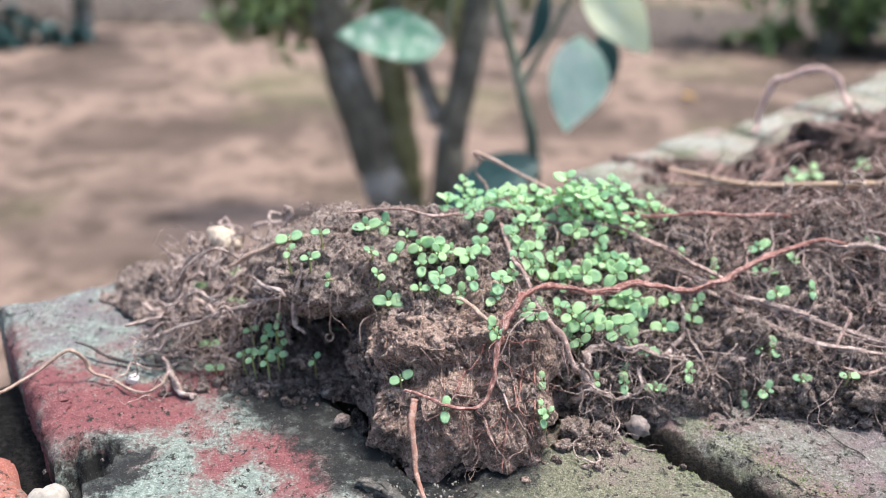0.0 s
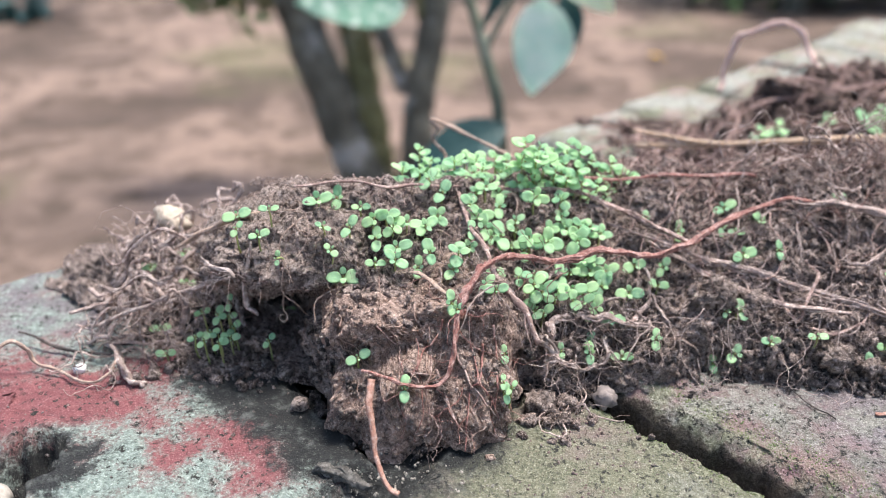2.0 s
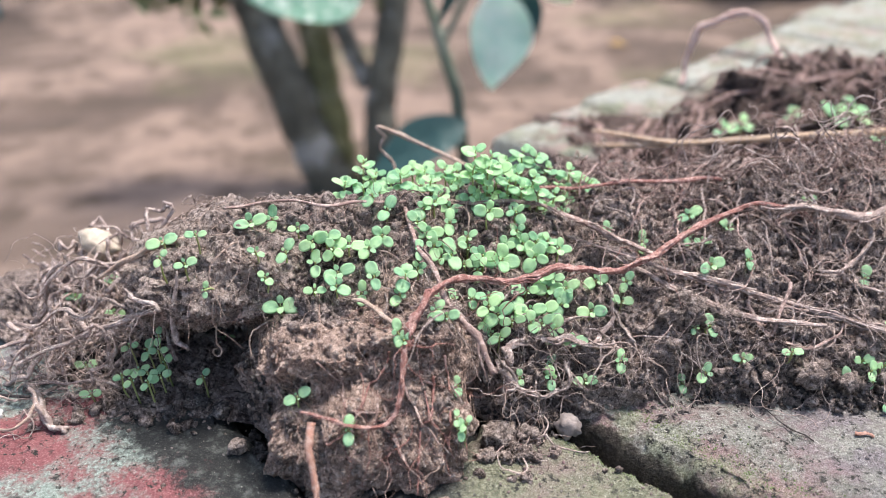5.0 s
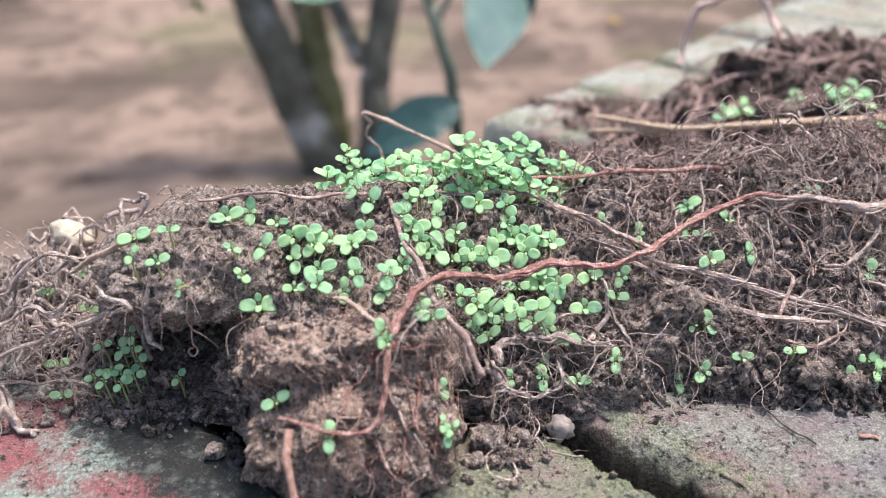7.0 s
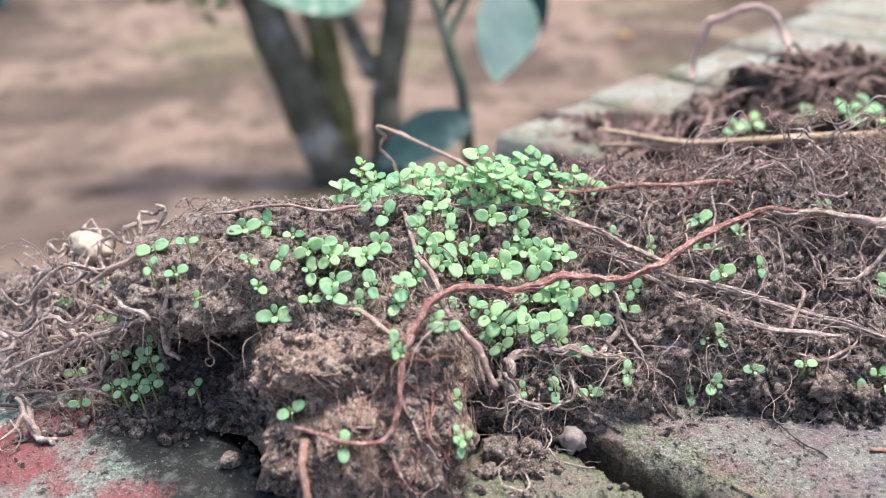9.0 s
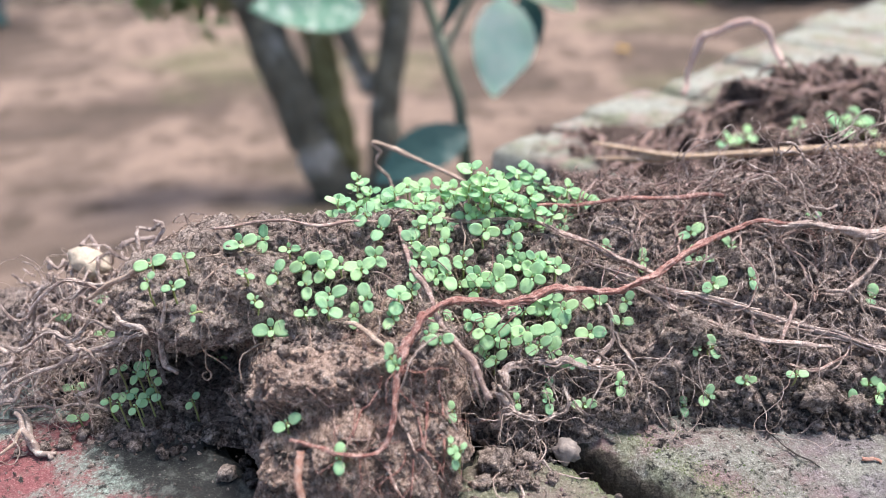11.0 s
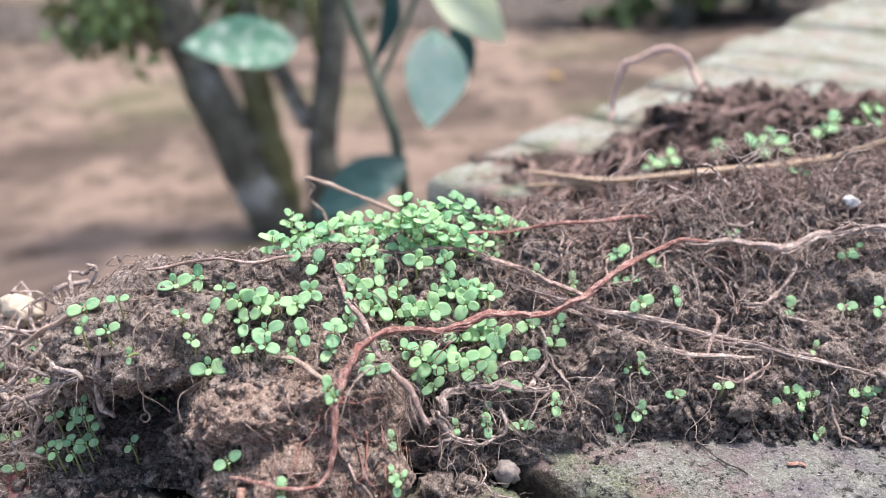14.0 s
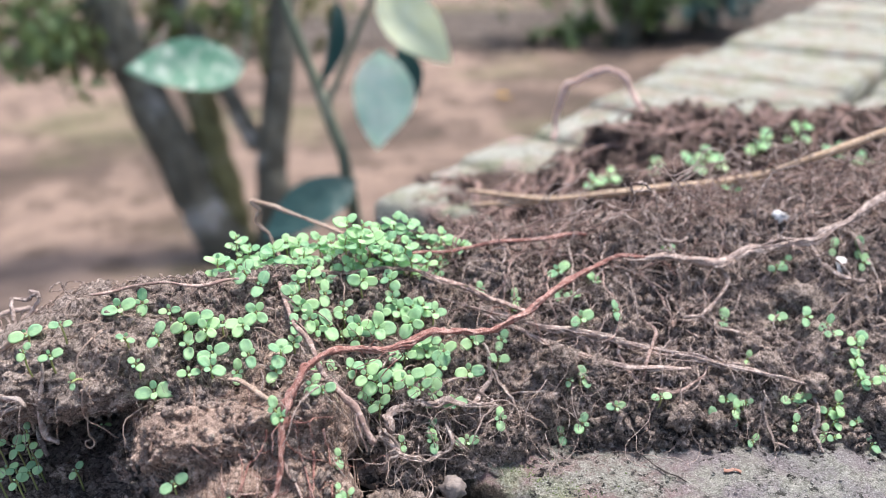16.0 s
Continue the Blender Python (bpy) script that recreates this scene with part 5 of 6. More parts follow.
def lump(name, x, y, size, seed, mat, label, z=None, category="soil"):
    r = np.random.default_rng(seed)
    v, f = lump_arrays(r, (size, size * r.uniform(0.75, 1.0), size * r.uniform(0.65, 0.9)), 3, 0.30 if name == "soil_lump" else 0.20)
    v = turn_arrays(v, *r.uniform(-0.5, 0.5, 3))
    ob = mesh_part(name, from_arrays(name, v, f), mat)
    ob.location = (x, y, (earth(x, y) if z is None else z) + size * 0.5)
    return tagged(ob, label, category)


LUMPS = ((0.0535, 0.240, 0.0028), (0.0467, 0.246, 0.0050), (0.056, 0.248, 0.0036), (0.042, 0.239, 0.0032), (0.048, 0.238, 0.0024), (0.112, 0.277, 0.0062), (0.106, 0.275, 0.0045), (0.124, 0.275, 0.0045), (0.148, 0.258, 0.0055), (0.160, 0.256, 0.0035), (0.182, 0.264, 0.0050), (0.196, 0.258, 0.0055), (0.205, 0.285, 0.0070), (-0.047, 0.272, 0.0028), (-0.040, 0.266, 0.0030), (-0.056, 0.268, 0.0026))
for k, (x, y, s) in enumerate(LUMPS):
    lump("soil_lump", x, y, s, 100 + k, SOIL_DARK if x < 0 else SOIL_CRUST, "rough lump of crumbly dark soil" if x < 0 else "rough lump of crumbly brown soil", bank_only(x, y))
lump("pebble", -0.0326, 0.2492, 0.0032, 130, SOIL_CRUST, "grey-brown pebble on the blackened brick", 0.0, "pebble")
lump("pebble", 0.0689, 0.2508, 0.0040, 131, STONE_GREY, "rough brown pebble beside the brick joint", 0.0, "pebble")
lump("pebble", -0.1116, 0.2717, 0.0022, 132, STONE_PALE, "small white pebble on the brick", 0.0, "pebble")
lump("pebble", 0.0283, 0.2219, 0.0016, 133, SOIL_RED, "reddish crumb on the mossy brick", 0.0, "pebble")
def stone_chip(x, y, z, size, turn, label):
    """A thin angular flake of pale stone."""
    bm = bmesh.new()
    bmesh.ops.create_cube(bm, size=1)
    r = np.random.default_rng(int(abs(x) * 1e4))
    for v in bm.verts:
        v.co = Vector((v.co.x * size * 0.8, v.co.y * size * 0.28, v.co.z * size)) + Vector(r.normal(size=3) * size * 0.07)
    bmesh.ops.bevel(bm, geom=bm.edges[:], offset=size * 0.09, segments=2, affect="EDGES")
    ob = part("stone_chip", bm, STONE_PALE)
    ob.matrix_world = pose(x, y, z, *turn)
    return tagged(ob, label, "stone")


stone_chip(0.2235, 0.2905, 0.0455, 0.0062, (-28, 14, 12), "white angular stone chip caught in the roots")
lump("stone_chip", 0.2114, 0.3141, 0.0030, 138, STONE_PALE, "small pale chip caught in the root mat", 0.0555, "stone")
lump("stone_chip", -0.1175, 0.2105, 0.0055, 139, GRIT, "cream-coloured flake beside the broken brick corner", -0.0060, "stone")
lump("soil_lump", -0.0491, 0.2762, 0.0040, 135, SOIL, "pale upright soil lump in the hollow", 0.006)
lump("petal", -0.0920, 0.3350, 0.0070, 136, PETAL, "whitish dried petal on the root tangle", 0.027, "petal")
lump("stone", -0.1085, 0.2245, 0.0050, 137, SOIL_DARK, "dark stone lodged in the broken brick corner", -0.0165, "stone")


def grit(r):
    return 0.004 + r.normal() * 0.016, 0.213 + r.normal() * 0.007


crumbs("grit", 260, grit, (0.00010, 0.0006), 64, GRIT, "pale grit grains on the blackened brick")
crumbs("grit", 120, lambda r: (r.uniform(-0.13, 0.20), r.uniform(0.215, 0.275)), (0.0002, 0.0008), 65, SOIL, "brown grit scattered on the bricks")


def on_near_bricks(r):
    u = r.uniform(-0.04, 0.168)
    w = r.uniform(0.03, 0.15)
    return tuple(WO + u * WU + w * WW)


def on_joint_edges(r):
    w = r.uniform(0.035, 0.15)
    u = (0.055 - abs(r.normal()) * 0.004) if r.uniform() < 0.45 else (0.0725 - (w - 0.05) * 0.09 + abs(r.normal()) * 0.007)
    return tuple(WO + u * WU + w * WW)


def grains(name, count, place, sizes, seed, mat, label, category):
    """Fine grains sunk into the top of the bricks."""
    r = np.random.default_rng(seed)
    shapes = [lump_arrays(r, (1, r.uniform(0.7, 1), r.uniform(0.5, 0.8)), 1, 0.4) for _ in range(8)]
    b = Bundle()
    for _ in range(count):
        x, y = place(r)
        if bank_only(x, y) > 0.001:
            continue
        s = sizes[0] + (sizes[1] - sizes[0]) * r.uniform() ** 3
        hit = WALL_TOP.ray_cast(Vector((x, y, 0.05)), Vector((0, 0, -1)))[0]
        if hit is None or hit.z < -0.012:
            continue
        v, f = shapes[r.integers(len(shapes))]
        b.add(turn_arrays(v * s, *r.uniform(0, 6.28, 3)) + np.array((x, y, hit.z + s * 0.2)), f)
    return tagged(mesh_part(name, b.mesh(name), mat), label, category, kind="stuff")


wall_v, wall_f = [], []
for me, m in NEAR_BRICKS:
    k0 = len(wall_v)
    wall_v += [m @ v.co for v in me.vertices]
    wall_f += [tuple(i + k0 for i in p.vertices) for p in me.polygons if len(p.vertices) == 4]
WALL_TOP = BVHTree.FromPolygons(wall_v, wall_f)
grains("sand_grains", 4200, on_near_bricks, (0.00014, 0.00075), 70, BRICK_MOSS, "weathered mineral grains on the mossy bricks", "grit")
grains("sand_grains", 600, lambda r: (r.uniform(-0.14, 0.02), r.uniform(0.205, 0.275)), (0.00012, 0.0006), 72, SOIL_DARK, "dark gritty dirt on the red brick", "grit")
grains("moss", 2600, on_joint_edges, (0.00010, 0.00045), 71, MOSS, "yellowish green moss along the brick edges", "moss")


# ---- seedlings ----
def seed_leaf(length, width, seed):
    """A small fleshy rounded leaf blade along +y, cupped, with an upper and a lower skin."""
    r = np.random.default_rng(seed)
    bm = bmesh.new()
    rows, cols = 8, 3
    layers = []
    for side in (1, -1):
        grid = []
        for j in range(rows + 1):
            t = j / rows
            half = width / 2 * (1 - abs(2 * t**0.92 - 1) ** 2.3) ** 0.5 if 0 < t < 1 else width * 0.06
            row = []
            for i in range(-cols, cols + 1):
                q = i / cols
                z = 0.12 * half * q * q - 0.14 * length * (t - 0.45) ** 2 + 0.02 * length * math.sin(7 * t + 2 * q + seed)
                body = 0.035 * width * (1 - q * q) * (1 if 0 < t < 1 else 0)
                row.append(bm.verts.new((q * half, t * length, z + side * body - (0.012 * width if side > 0 and i == 0 else 0))))
            grid.append(row)
        layers.append(grid)
        for j in range(rows):
            for i in range(2 * cols):
                q = (grid[j][i], grid[j][i + 1], grid[j + 1][i + 1], grid[j + 1][i])
                bm.faces.new(q if side > 0 else q[::-1])
    bmesh.ops.remove_doubles(bm, verts=bm.verts, dist=width * 0.004)
    me = bpy.data.meshes.new("leaf")
    bm.to_mesh(me)
    bm.free()
    me.materials.append(SEED_LEAF)
    me.polygons.foreach_set("use_smooth", [True] * len(me.polygons))
    return me


LEAF_SHAPES = [seed_leaf(0.0050, 0.0044 - 0.0003 * (k % 3), k) for k in range(6)]
PAIRS = (  # height of each pair of leaves above the first, its scale, its rise in degrees
    ((0.0, 1.0, 8), (0.0004, 0.26, 45)),
    ((0.0, 1.0, 8), (0.0008, 0.46, 32)),
    ((0.0, 0.95, 4), (0.0018, 0.74, 22), (0.0024, 0.25, 50)),
    ((-0.0030, 0.70, 0), (0.0, 0.95, 12), (0.0022, 0.70, 26), (0.0030, 0.30, 50)),
)


def rooted(p, axis):
    """Where the stem of a seedling whose first leaves spread at p enters the earth."""
    best = None
    for way in (Vector((0, 0.35, -1)), -axis, Vector((0, 1, -0.25)), Vector((0, 0, -1))):
        for tree_ in TOPS:
            hit, _, _, far = tree_.ray_cast(p, way.normalized())
            if hit is not None and far < 0.022 and (best is None or far < best[1]):
                best = (hit + way.normalized() * 0.0008, far)
        if best:
            return best[0]
    return Vector((p.x, p.y, 0.0))


def seedling(x, y, z, turn, length, kind, lean, label, r):
    """One seedling: a pale stem and its opposite pairs of rounded leaves, turned towards the open side."""
    axis = (Vector(lean) + Vector(r.normal(size=3)) * 0.13).normalized()
    p = Vector((x, y, z))
    top = empty("seedling", p)
    side = (Vector((1, 0, 0)) - axis * axis.x).normalized()
    spread = Matrix((side, axis.cross(side), axis)).transposed().to_4x4()
    s = length / 4.35
    foot = rooted(p, axis) - p
    bend = Vector(r.normal(size=3) * 0.0004)
    head = axis * PAIRS[kind][-1][0] * s
    line = spline([(*foot, 0.00036), (*(foot * 0.5 + bend), 0.00032), (0, 0, 0, 0.00030), (*(head + axis * 0.0003), 0.00018)], 4)
    v, f = tube_arrays(line, 5)
    mesh_part("stem", from_arrays("stem", v, f), SEED_STEM, top)
    for k, (h, scale, rise) in enumerate(PAIRS[kind]):
        for c in (0, 180):
            o = new("leaf", LEAF_SHAPES[int(r.integers(len(LEAF_SHAPES)))])
            o.parent = top
            g = s * scale * float(r.uniform(0.88, 1.1))
            o.matrix_local = spread @ pose(0, 0, h * s, 0, 0, turn - 90 + c + 90 * k + float(r.uniform(-9, 9))) @ pose(0, 0.0005, 0, rise + float(r.uniform(-8, 8)), float(r.uniform(-10, 10)), 0) @ Matrix.Scale(g, 4)
    return tagged(top, label, "seedling", group="seedlings on the soil bank")


# places of the seedlings: x, y, z, turn of the first pair in degrees, length of its leaves in millimetres
FACE = [(-0.0271, 0.2847, 0.0594, 20, 4.7), (-0.0212, 0.2899, 0.0582, 90, 3.4), (-0.0244, 0.2714, 0.0558, 150, 2.3), (-0.016, 0.2744, 0.0542, 60, 3.6), (-0.0218, 0.2671, 0.0494, 140, 2.3), (-0.0181, 0.2675, 0.0393, 0, 4.9), (-0.0129, 0.2847, 0.057, 0, 2.7), (-0.0078, 0.2762, 0.0564, 20, 4.0), (-0.0038, 0.2786, 0.0573, 0, 3.3), (-0.0019, 0.2758, 0.0536, 45, 4.0), (0.003, 0.2786, 0.0536, 0, 4.4), (-0.0072, 0.2733, 0.0504, 90, 4.0), (-0.0003, 0.2701, 0.0487, 20, 3.9), (-0.0009, 0.2661, 0.0461, 140, 4.2), (-0.0074, 0.2661, 0.0451, 0, 2.8), (0.0066, 0.2667, 0.0432, 90, 3.0), (0.009, 0.2765, 0.0534, 45, 4.3), (0.0131, 0.2821, 0.0545, 135, 3.7), (0.0104, 0.2679, 0.048, 100, 3.9)]
FACE2 = [(0.0198, 0.2666, 0.0478, 80, 4.3), (0.018, 0.2635, 0.044, 60, 3.6), (0.0239, 0.2751, 0.0463, 30, 2.4), (0.0152, 0.2933, 0.0587, 60, 4.2), (0.0104, 0.2957, 0.0629, 60, 4.0), (0.0271, 0.2974, 0.0568, 60, 4.3), (0.0308, 0.2986, 0.0585, 0, 3.6), (0.036, 0.3044, 0.0535, 0, 3.7), (0.0355, 0.2969, 0.0518, 80, 4.0), (0.0246, 0.2899, 0.0557, 140, 3.5), (0.0279, 0.2886, 0.0521, 0, 4.2), (0.0296, 0.2853, 0.049, 90, 4.5), (0.0244, 0.2781, 0.0514, 90, 3.1), (0.0354, 0.2876, 0.0444, 100, 5.3), (0.0317, 0.2866, 0.0443, 0, 3.2), (0.0412, 0.2932, 0.048, 30, 3.2), (0.0413, 0.2907, 0.0452, 150, 2.9), (0.0393, 0.2873, 0.041, 0, 3.6), (0.0434, 0.2827, 0.0414, 90, 3.2)]
MID = [(0.0484, 0.2975, 0.0548, 0, 4.3), (0.0584, 0.3008, 0.0524, 110, 3.7), (0.0452, 0.2834, 0.0457, 0, 3.8), (0.051, 0.284, 0.0432, 0, 5.8), (0.0531, 0.2926, 0.0444, 0, 3.6), (0.0596, 0.2945, 0.0434, 150, 4.4), (0.058, 0.297, 0.0475, 120, 2.9), (0.064, 0.2935, 0.045, 45, 4.3), (0.0623, 0.2861, 0.0432, 60, 4.6), (0.0681, 0.2938, 0.0443, 10, 3.3), (0.0712, 0.2906, 0.0432, 0, 3.8), (0.0793, 0.3209, 0.0478, 0, 2.8), (0.0764, 0.3129, 0.0475, 0, 2.3), (0.0902, 0.3029, 0.0445, 90, 2.6)]
UNDER = [(0.046, 0.2738, 0.0364, 0, 3.8), (0.0455, 0.2689, 0.0353, 45, 4.1), (0.0485, 0.2692, 0.0324, 30, 4.4), (0.0557, 0.2781, 0.0344, 90, 3.9), (0.0557, 0.2741, 0.0307, 90, 3.8), (0.0529, 0.267, 0.0312, 0, 3.4), (0.0596, 0.2736, 0.0308, 0, 4.2), (0.0638, 0.2743, 0.0303, 20, 3.8), (0.0625, 0.269, 0.0285, 30, 3.8), (0.0671, 0.2697, 0.0258, 60, 4.2), (0.0589, 0.2686, 0.0293, 90, 3.1), (0.0672, 0.284, 0.0326, 0, 4.7), (0.0728, 0.283, 0.0329, 30, 4.3), (0.0707, 0.2795, 0.0289, 60, 4.3), (0.0648, 0.2848, 0.0363, 0, 3.6), (0.0685, 0.2851, 0.0356, 0, 3.6), (0.0462, 0.2675, 0.0262, 140, 3.8), (0.0485, 0.2641, 0.0271, 30, 3.4)]
UNDER2 = [(0.0806, 0.2785, 0.0266, 0, 4.6), (0.0837, 0.2872, 0.0332, 20, 4.0), (0.0916, 0.2818, 0.028, 0, 3.6), (0.0935, 0.2857, 0.0332, 60, 3.3), (0.0598, 0.2814, 0.0334, 0, 3.2), (0.028, 0.2522, 0.0444, 60, 3.4), (0.03, 0.2673, 0.0399, 80, 3.0), (0.0349, 0.2764, 0.0343, 90, 2.8), (0.0407, 0.275, 0.0349, 90, 3.1), (0.0309, 0.2497, 0.044, 0, 3.1), (0.065, 0.2646, 0.0158, 60, 2.8), (0.0648, 0.2609, 0.0133, 90, 3.1), (0.0725, 0.2677, 0.0224, 0, 4.2), (0.0758, 0.2608, 0.0117, 0, 3.1), (0.0867, 0.2613, 0.0182, 90, 3.4), (0.0168, 0.2466, 0.0411, 90, 3.7), (0.0184, 0.2439, 0.0403, 30, 2.4), (0.0542, 0.2571, 0.0166, 90, 2.0)]
CLOD = [(-0.0121, 0.2399, 0.0256, 30, 3.1), (0.0024, 0.2284, 0.022, 90, 3.3), (0.0336, 0.2431, 0.0246, 90, 2.5), (0.0334, 0.2314, 0.0181, 90, 2.7), (0.0324, 0.2313, 0.0221, 90, 2.1), (0.035, 0.2317, 0.0197, 60, 2.1)]
LEFT = [(-0.0984, 0.3203, 0.0161, 0, 3.6), (-0.082, 0.3091, 0.0152, 0, 2.7), (-0.0852, 0.323, 0.0209, 0, 2.8), (-0.0545, 0.2833, 0.0545, 20, 3.7), (-0.0524, 0.2711, 0.0552, 60, 2.3), (-0.042, 0.2748, 0.0605, 0, 2.9), (-0.045, 0.2691, 0.0538, 20, 2.9), (-0.0379, 0.2594, 0.0502, 90, 2.0), (-0.0437, 0.305, 0.0053, 0, 2.7), (-0.0886, 0.292, 0.0053, 0, 3.0), (-0.082, 0.2744, 0.0056, 0, 3.2)]
HOLLOW = [(-0.0704, 0.2843, 0.0167, 20, 2.6), (-0.0641, 0.2815, 0.0168, 80, 2.9), (-0.0591, 0.2793, 0.0233, 90, 2.5), (-0.06, 0.2792, 0.0176, 0, 2.6), (-0.0583, 0.2787, 0.0131, 60, 2.6), (-0.0658, 0.2756, 0.0131, 30, 2.8), (-0.0628, 0.2737, 0.0132, 0, 2.5), (-0.0583, 0.2715, 0.0133, 20, 2.8), (-0.067, 0.2701, 0.0133, 60, 2.5), (-0.0706, 0.2729, 0.0131, 30, 2.2), (-0.0614, 0.2681, 0.0134, 60, 2.2), (-0.0448, 0.2696, 0.0136, 60, 2.2)]
RIGHT = [(0.102, 0.2999, 0.0408, 80, 3.1), (0.1211, 0.3088, 0.0459, 30, 3.9), (0.1189, 0.3018, 0.0414, 60, 3.0), (0.1231, 0.2989, 0.0405, 0, 2.4), (0.1338, 0.3045, 0.0426, 130, 3.2), (0.1349, 0.2874, 0.0388, 90, 3.4), (0.1228, 0.2882, 0.0371, 20, 3.9), (0.1071, 0.2754, 0.0266, 0, 2.6), (0.1134, 0.2717, 0.0231, 60, 2.3), (0.1185, 0.2715, 0.0234, 90, 3.3), (0.1269, 0.2626, 0.0163, 0, 2.9), (0.1156, 0.2634, 0.0108, 50, 3.3), (0.1097, 0.2667, 0.0049, 90, 2.8), (0.1415, 0.2601, 0.0195, 0, 2.9)]
RIGHT2 = [(0.1763, 0.2858, 0.031, 70, 3.5), (0.1779, 0.2704, 0.0236, 60, 2.7), (0.1932, 0.2797, 0.0334, 0, 3.4), (0.1999, 0.2727, 0.0362, 60, 3.1), (0.2081, 0.2723, 0.0328, 30, 3.4), (0.2083, 0.2681, 0.0307, 0, 2.7), (0.2151, 0.2651, 0.0297, 20, 4.0), (0.2152, 0.263, 0.0275, 60, 3.7), (0.2119, 0.2589, 0.0264, 90, 2.7), (0.2109, 0.2568, 0.0226, 120, 3.4), (0.211, 0.2535, 0.0212, 90, 3.3), (0.2135, 0.2517, 0.0206, 0, 2.9), (0.2212, 0.2565, 0.0199, 60, 3.0), (0.1959, 0.2582, 0.0176, 60, 3.4), (0.1868, 0.2551, 0.0154, 0, 3.6), (0.19, 0.2543, 0.0163, 0, 2.6), (0.2028, 0.2523, 0.0131, 80, 3.6), (0.1997, 0.2523, 0.0101, 150, 2.9)]
RIGHT3 = [(0.2003, 0.2496, 0.0082, 100, 2.9), (0.2071, 0.2477, 0.0085, 20, 2.3), (0.1658, 0.2605, 0.015, 0, 2.9), (0.1668, 0.2563, 0.0137, 60, 2.9), (0.167, 0.2552, 0.011, 60, 2.6), (0.1594, 0.2568, 0.0106, 90, 3.3), (0.1708, 0.2565, 0.0156, 0, 2.3), (0.1708, 0.2502, 0.0048, 30, 2.9), (0.1847, 0.2487, 0.0104, 60, 2.6), (0.1943, 0.2465, 0.0067, 60, 2.6), (0.1974, 0.2446, 0.0057, 0, 2.2), (0.2089, 0.2405, 0.0041, 90, 2.9), (0.2026, 0.298, 0.0436, 0, 3.3), (0.2078, 0.3011, 0.0446, 30, 2.6), (0.227, 0.3011, 0.0484, 60, 3.3), (0.2366, 0.299, 0.0477, 80, 3.7), (0.2339, 0.2918, 0.0452, 60, 3.3), (0.1661, 0.3139, 0.0484, 0, 2.9)]
CRESTC = [(0.0101, 0.308, 0.0554, 60, 4.2), (0.0184, 0.308, 0.0557, 20, 3.7), (0.0225, 0.308, 0.0564, 80, 3.7), (0.0434, 0.308, 0.0557, 0, 3.7), (0.0466, 0.308, 0.0536, 60, 3.7), (0.0313, 0.308, 0.052, 0, 3.7), (0.0563, 0.308, 0.0593, 40, 4.1), (0.061, 0.308, 0.057, 90, 3.7), (0.0667, 0.308, 0.0558, 20, 3.7), (0.0724, 0.308, 0.0546, 60, 3.4), (0.0442, 0.308, 0.0644, 30, 4.0), (0.0493, 0.308, 0.0647, 80, 4.0), (0.0299, 0.308, 0.0609, 0, 3.7), (0.0335, 0.308, 0.056, 50, 3.7), (0.0075, 0.308, 0.059, 40, 3.7), (0.0397, 0.308, 0.0526, 90, 3.3), (0.0537, 0.308, 0.0521, 30, 3.4)]
CRESTA = [(0.001, 0.312, 0.0585, 0, 5.2), (0.0201, 0.312, 0.0604, 30, 5.7), (0.0454, 0.312, 0.0687, 130, 5.1), (0.0505, 0.312, 0.0666, 40, 4.4), (0.053, 0.312, 0.0618, 10, 5.6), (0.0596, 0.312, 0.0604, 60, 4.9), (0.0654, 0.312, 0.0586, 100, 4.5), (0.0484, 0.312, 0.0587, 30, 4.1), (0.0504, 0.312, 0.0538, 0, 3.8), (0.0561, 0.312, 0.0538, 60, 3.8), (0.0609, 0.312, 0.0526, 30, 3.8), (0.0647, 0.312, 0.0515, 80, 3.8), (0.07, 0.312, 0.0486, 20, 3.8), (0.0306, 0.312, 0.0556, 70, 3.7), (0.04, 0.312, 0.0563, 30, 3.7), (0.0167, 0.312, 0.0581, 0, 4.1), (0.0269, 0.312, 0.0577, 0, 3.7)]
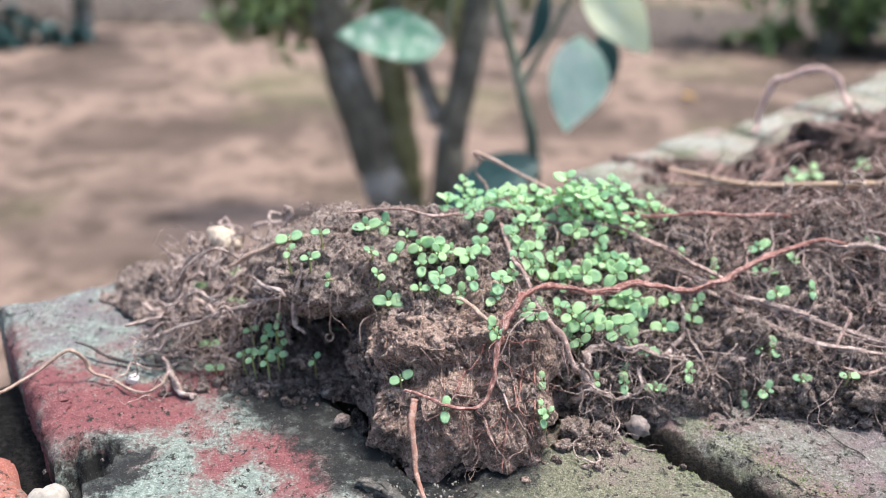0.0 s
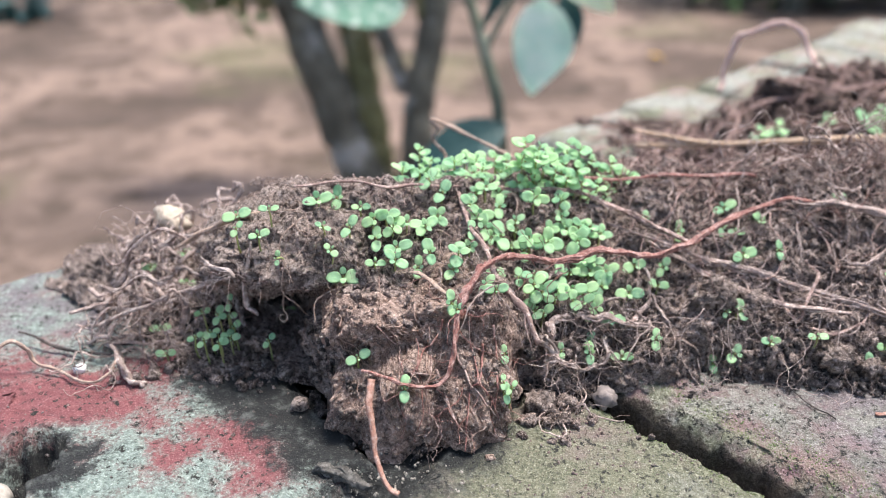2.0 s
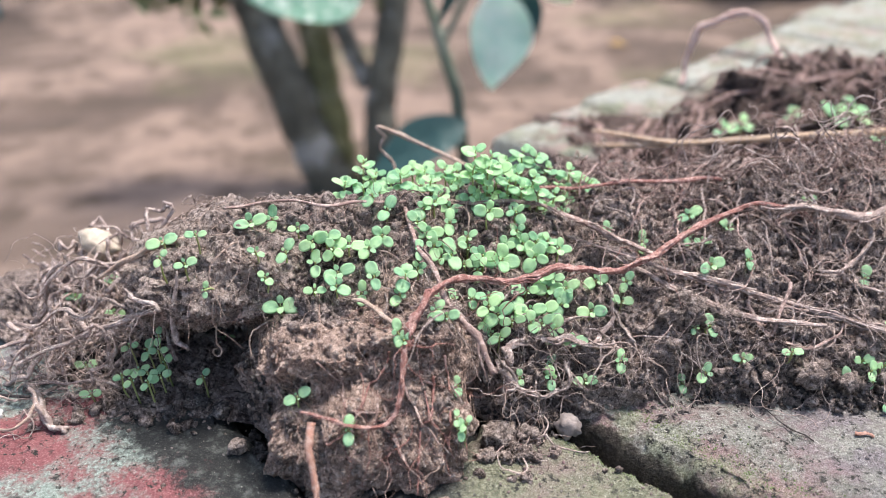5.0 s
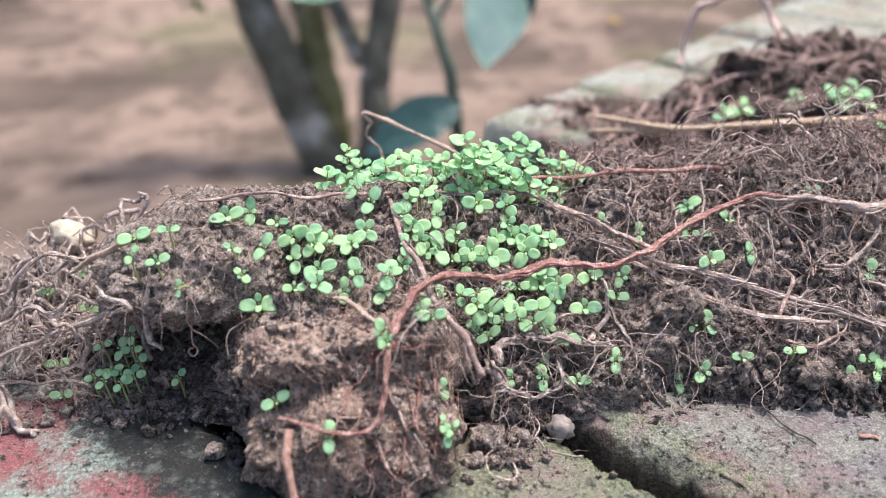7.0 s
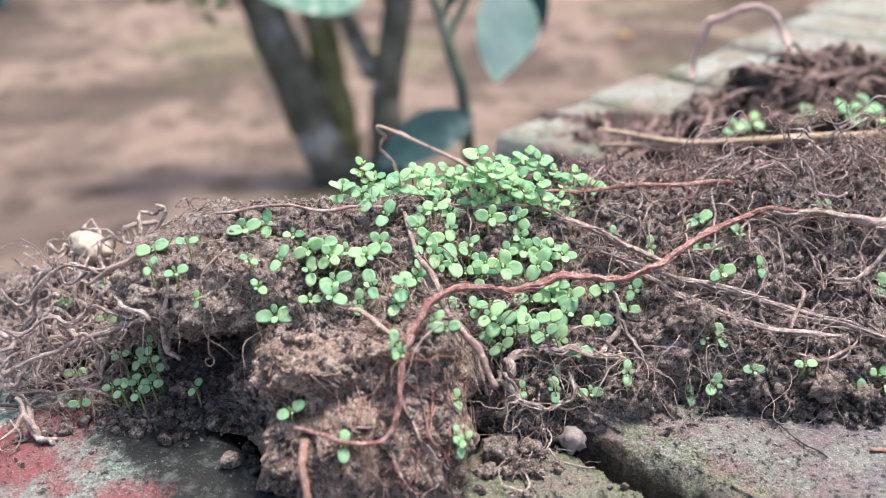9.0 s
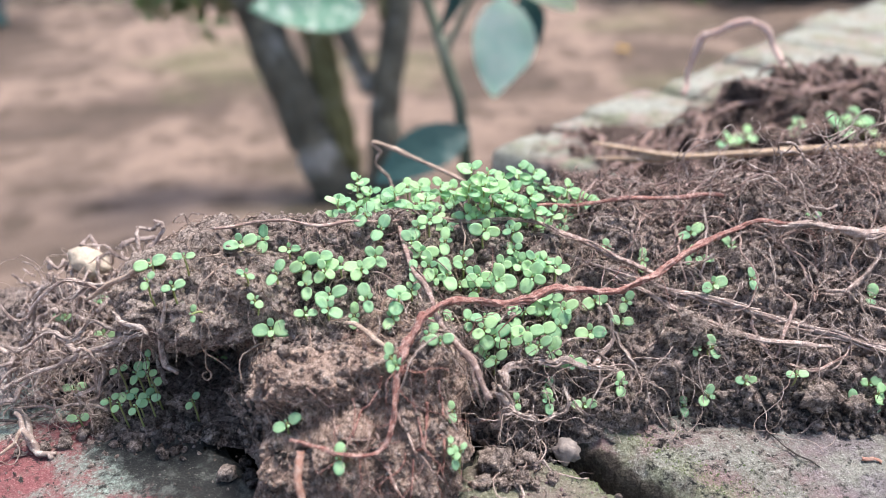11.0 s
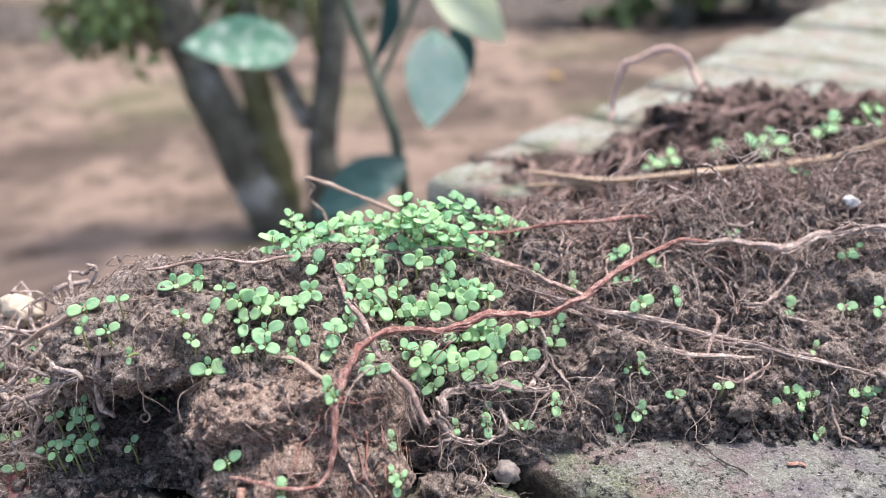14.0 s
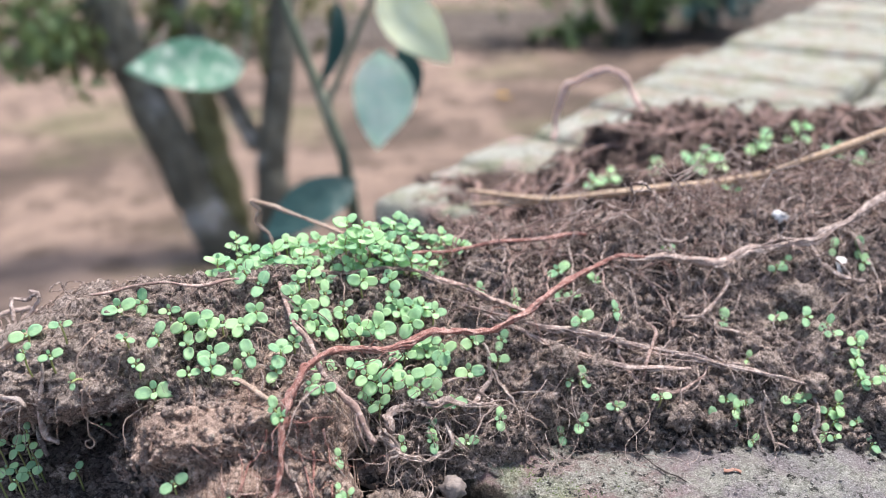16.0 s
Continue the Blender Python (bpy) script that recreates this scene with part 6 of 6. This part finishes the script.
CRESTB = [(0.0578, 0.324, 0.0607, 20, 4.3), (0.0632, 0.324, 0.0637, 60, 4.6), (0.0681, 0.324, 0.0623, 30, 4.6), (0.0723, 0.324, 0.0576, 80, 3.9), (0.0755, 0.324, 0.0529, 60, 3.9), (0.0074, 0.324, 0.0612, 120, 4.2), (0.0114, 0.324, 0.0569, 30, 4.2), (0.0288, 0.324, 0.0589, 60, 4.2), (0.0326, 0.324, 0.055, 0, 3.9), (0.0361, 0.324, 0.0587, 30, 4.3), (0.0404, 0.324, 0.0569, 90, 4.7), (0.0449, 0.324, 0.0547, 20, 4.3), (0.0478, 0.324, 0.0583, 60, 3.9), (0.0245, 0.324, 0.059, 0, 4.2), (0.0128, 0.324, 0.0531, 60, 3.9), (0.0381, 0.324, 0.0534, 0, 3.5), (0.0806, 0.324, 0.0563, 90, 4.3), (0.0846, 0.324, 0.053, 20, 3.5), (0.0887, 0.324, 0.0519, 60, 3.6)]
FAR = [(0.2014, 0.4583, 0.0263, 0, 6.8), (0.1895, 0.4525, 0.0262, 30, 6.1), (0.2312, 0.4666, 0.0289, 60, 7.6), (0.2597, 0.4619, 0.0305, 0, 8.8), (0.245, 0.4507, 0.0337, 30, 7.4), (0.2934, 0.4607, 0.0412, 60, 7.6), (0.3189, 0.4686, 0.0416, 0, 7.8), (0.3303, 0.4492, 0.0333, 30, 7.6), (0.3391, 0.4411, 0.0298, 60, 6.9), (0.2097, 0.3468, 0.057, 0, 4.7), (0.2653, 0.4599, 0.0293, 90, 6.9), (0.2881, 0.4597, 0.0376, 20, 6.3)]

rs = np.random.default_rng(77)


def group_of(spots, kinds, label, lean):
    for x, y, z, turn, length in spots:
        seedling(x, y, z, turn, length, int(rs.choice(kinds)), lean, label, rs)


FRONT, UP = (0.05, -0.70, 0.68), (0.05, -0.40, 0.90)
group_of(FACE + FACE2, (1, 1, 2, 0), "round-leaved green seedling on the open soil face", FRONT)
group_of(MID, (1, 2, 2), "fresh green seedling in the dense patch", FRONT)
group_of(UNDER + UNDER2, (0, 1, 1), "green seedling in the shade below a root", FRONT)
group_of(CLOD, (0,), "tiny seedling on the front of the clod", FRONT)
group_of(LEFT, (0, 0, 1), "tiny green seedling sheltered among the roots", FRONT)
group_of(HOLLOW, (0,), "tiny green seedling at the mouth of the hollow", FRONT)
group_of(RIGHT + RIGHT2 + RIGHT3, (0, 0, 1), "small green seedling low on the soil face", FRONT)
group_of(CRESTA + CRESTB + CRESTC, (2, 3, 3), "tall bright green seedling on the sunny crest", UP)
group_of(FAR, (2, 3, 1), "green seedling on the far root mound", UP)
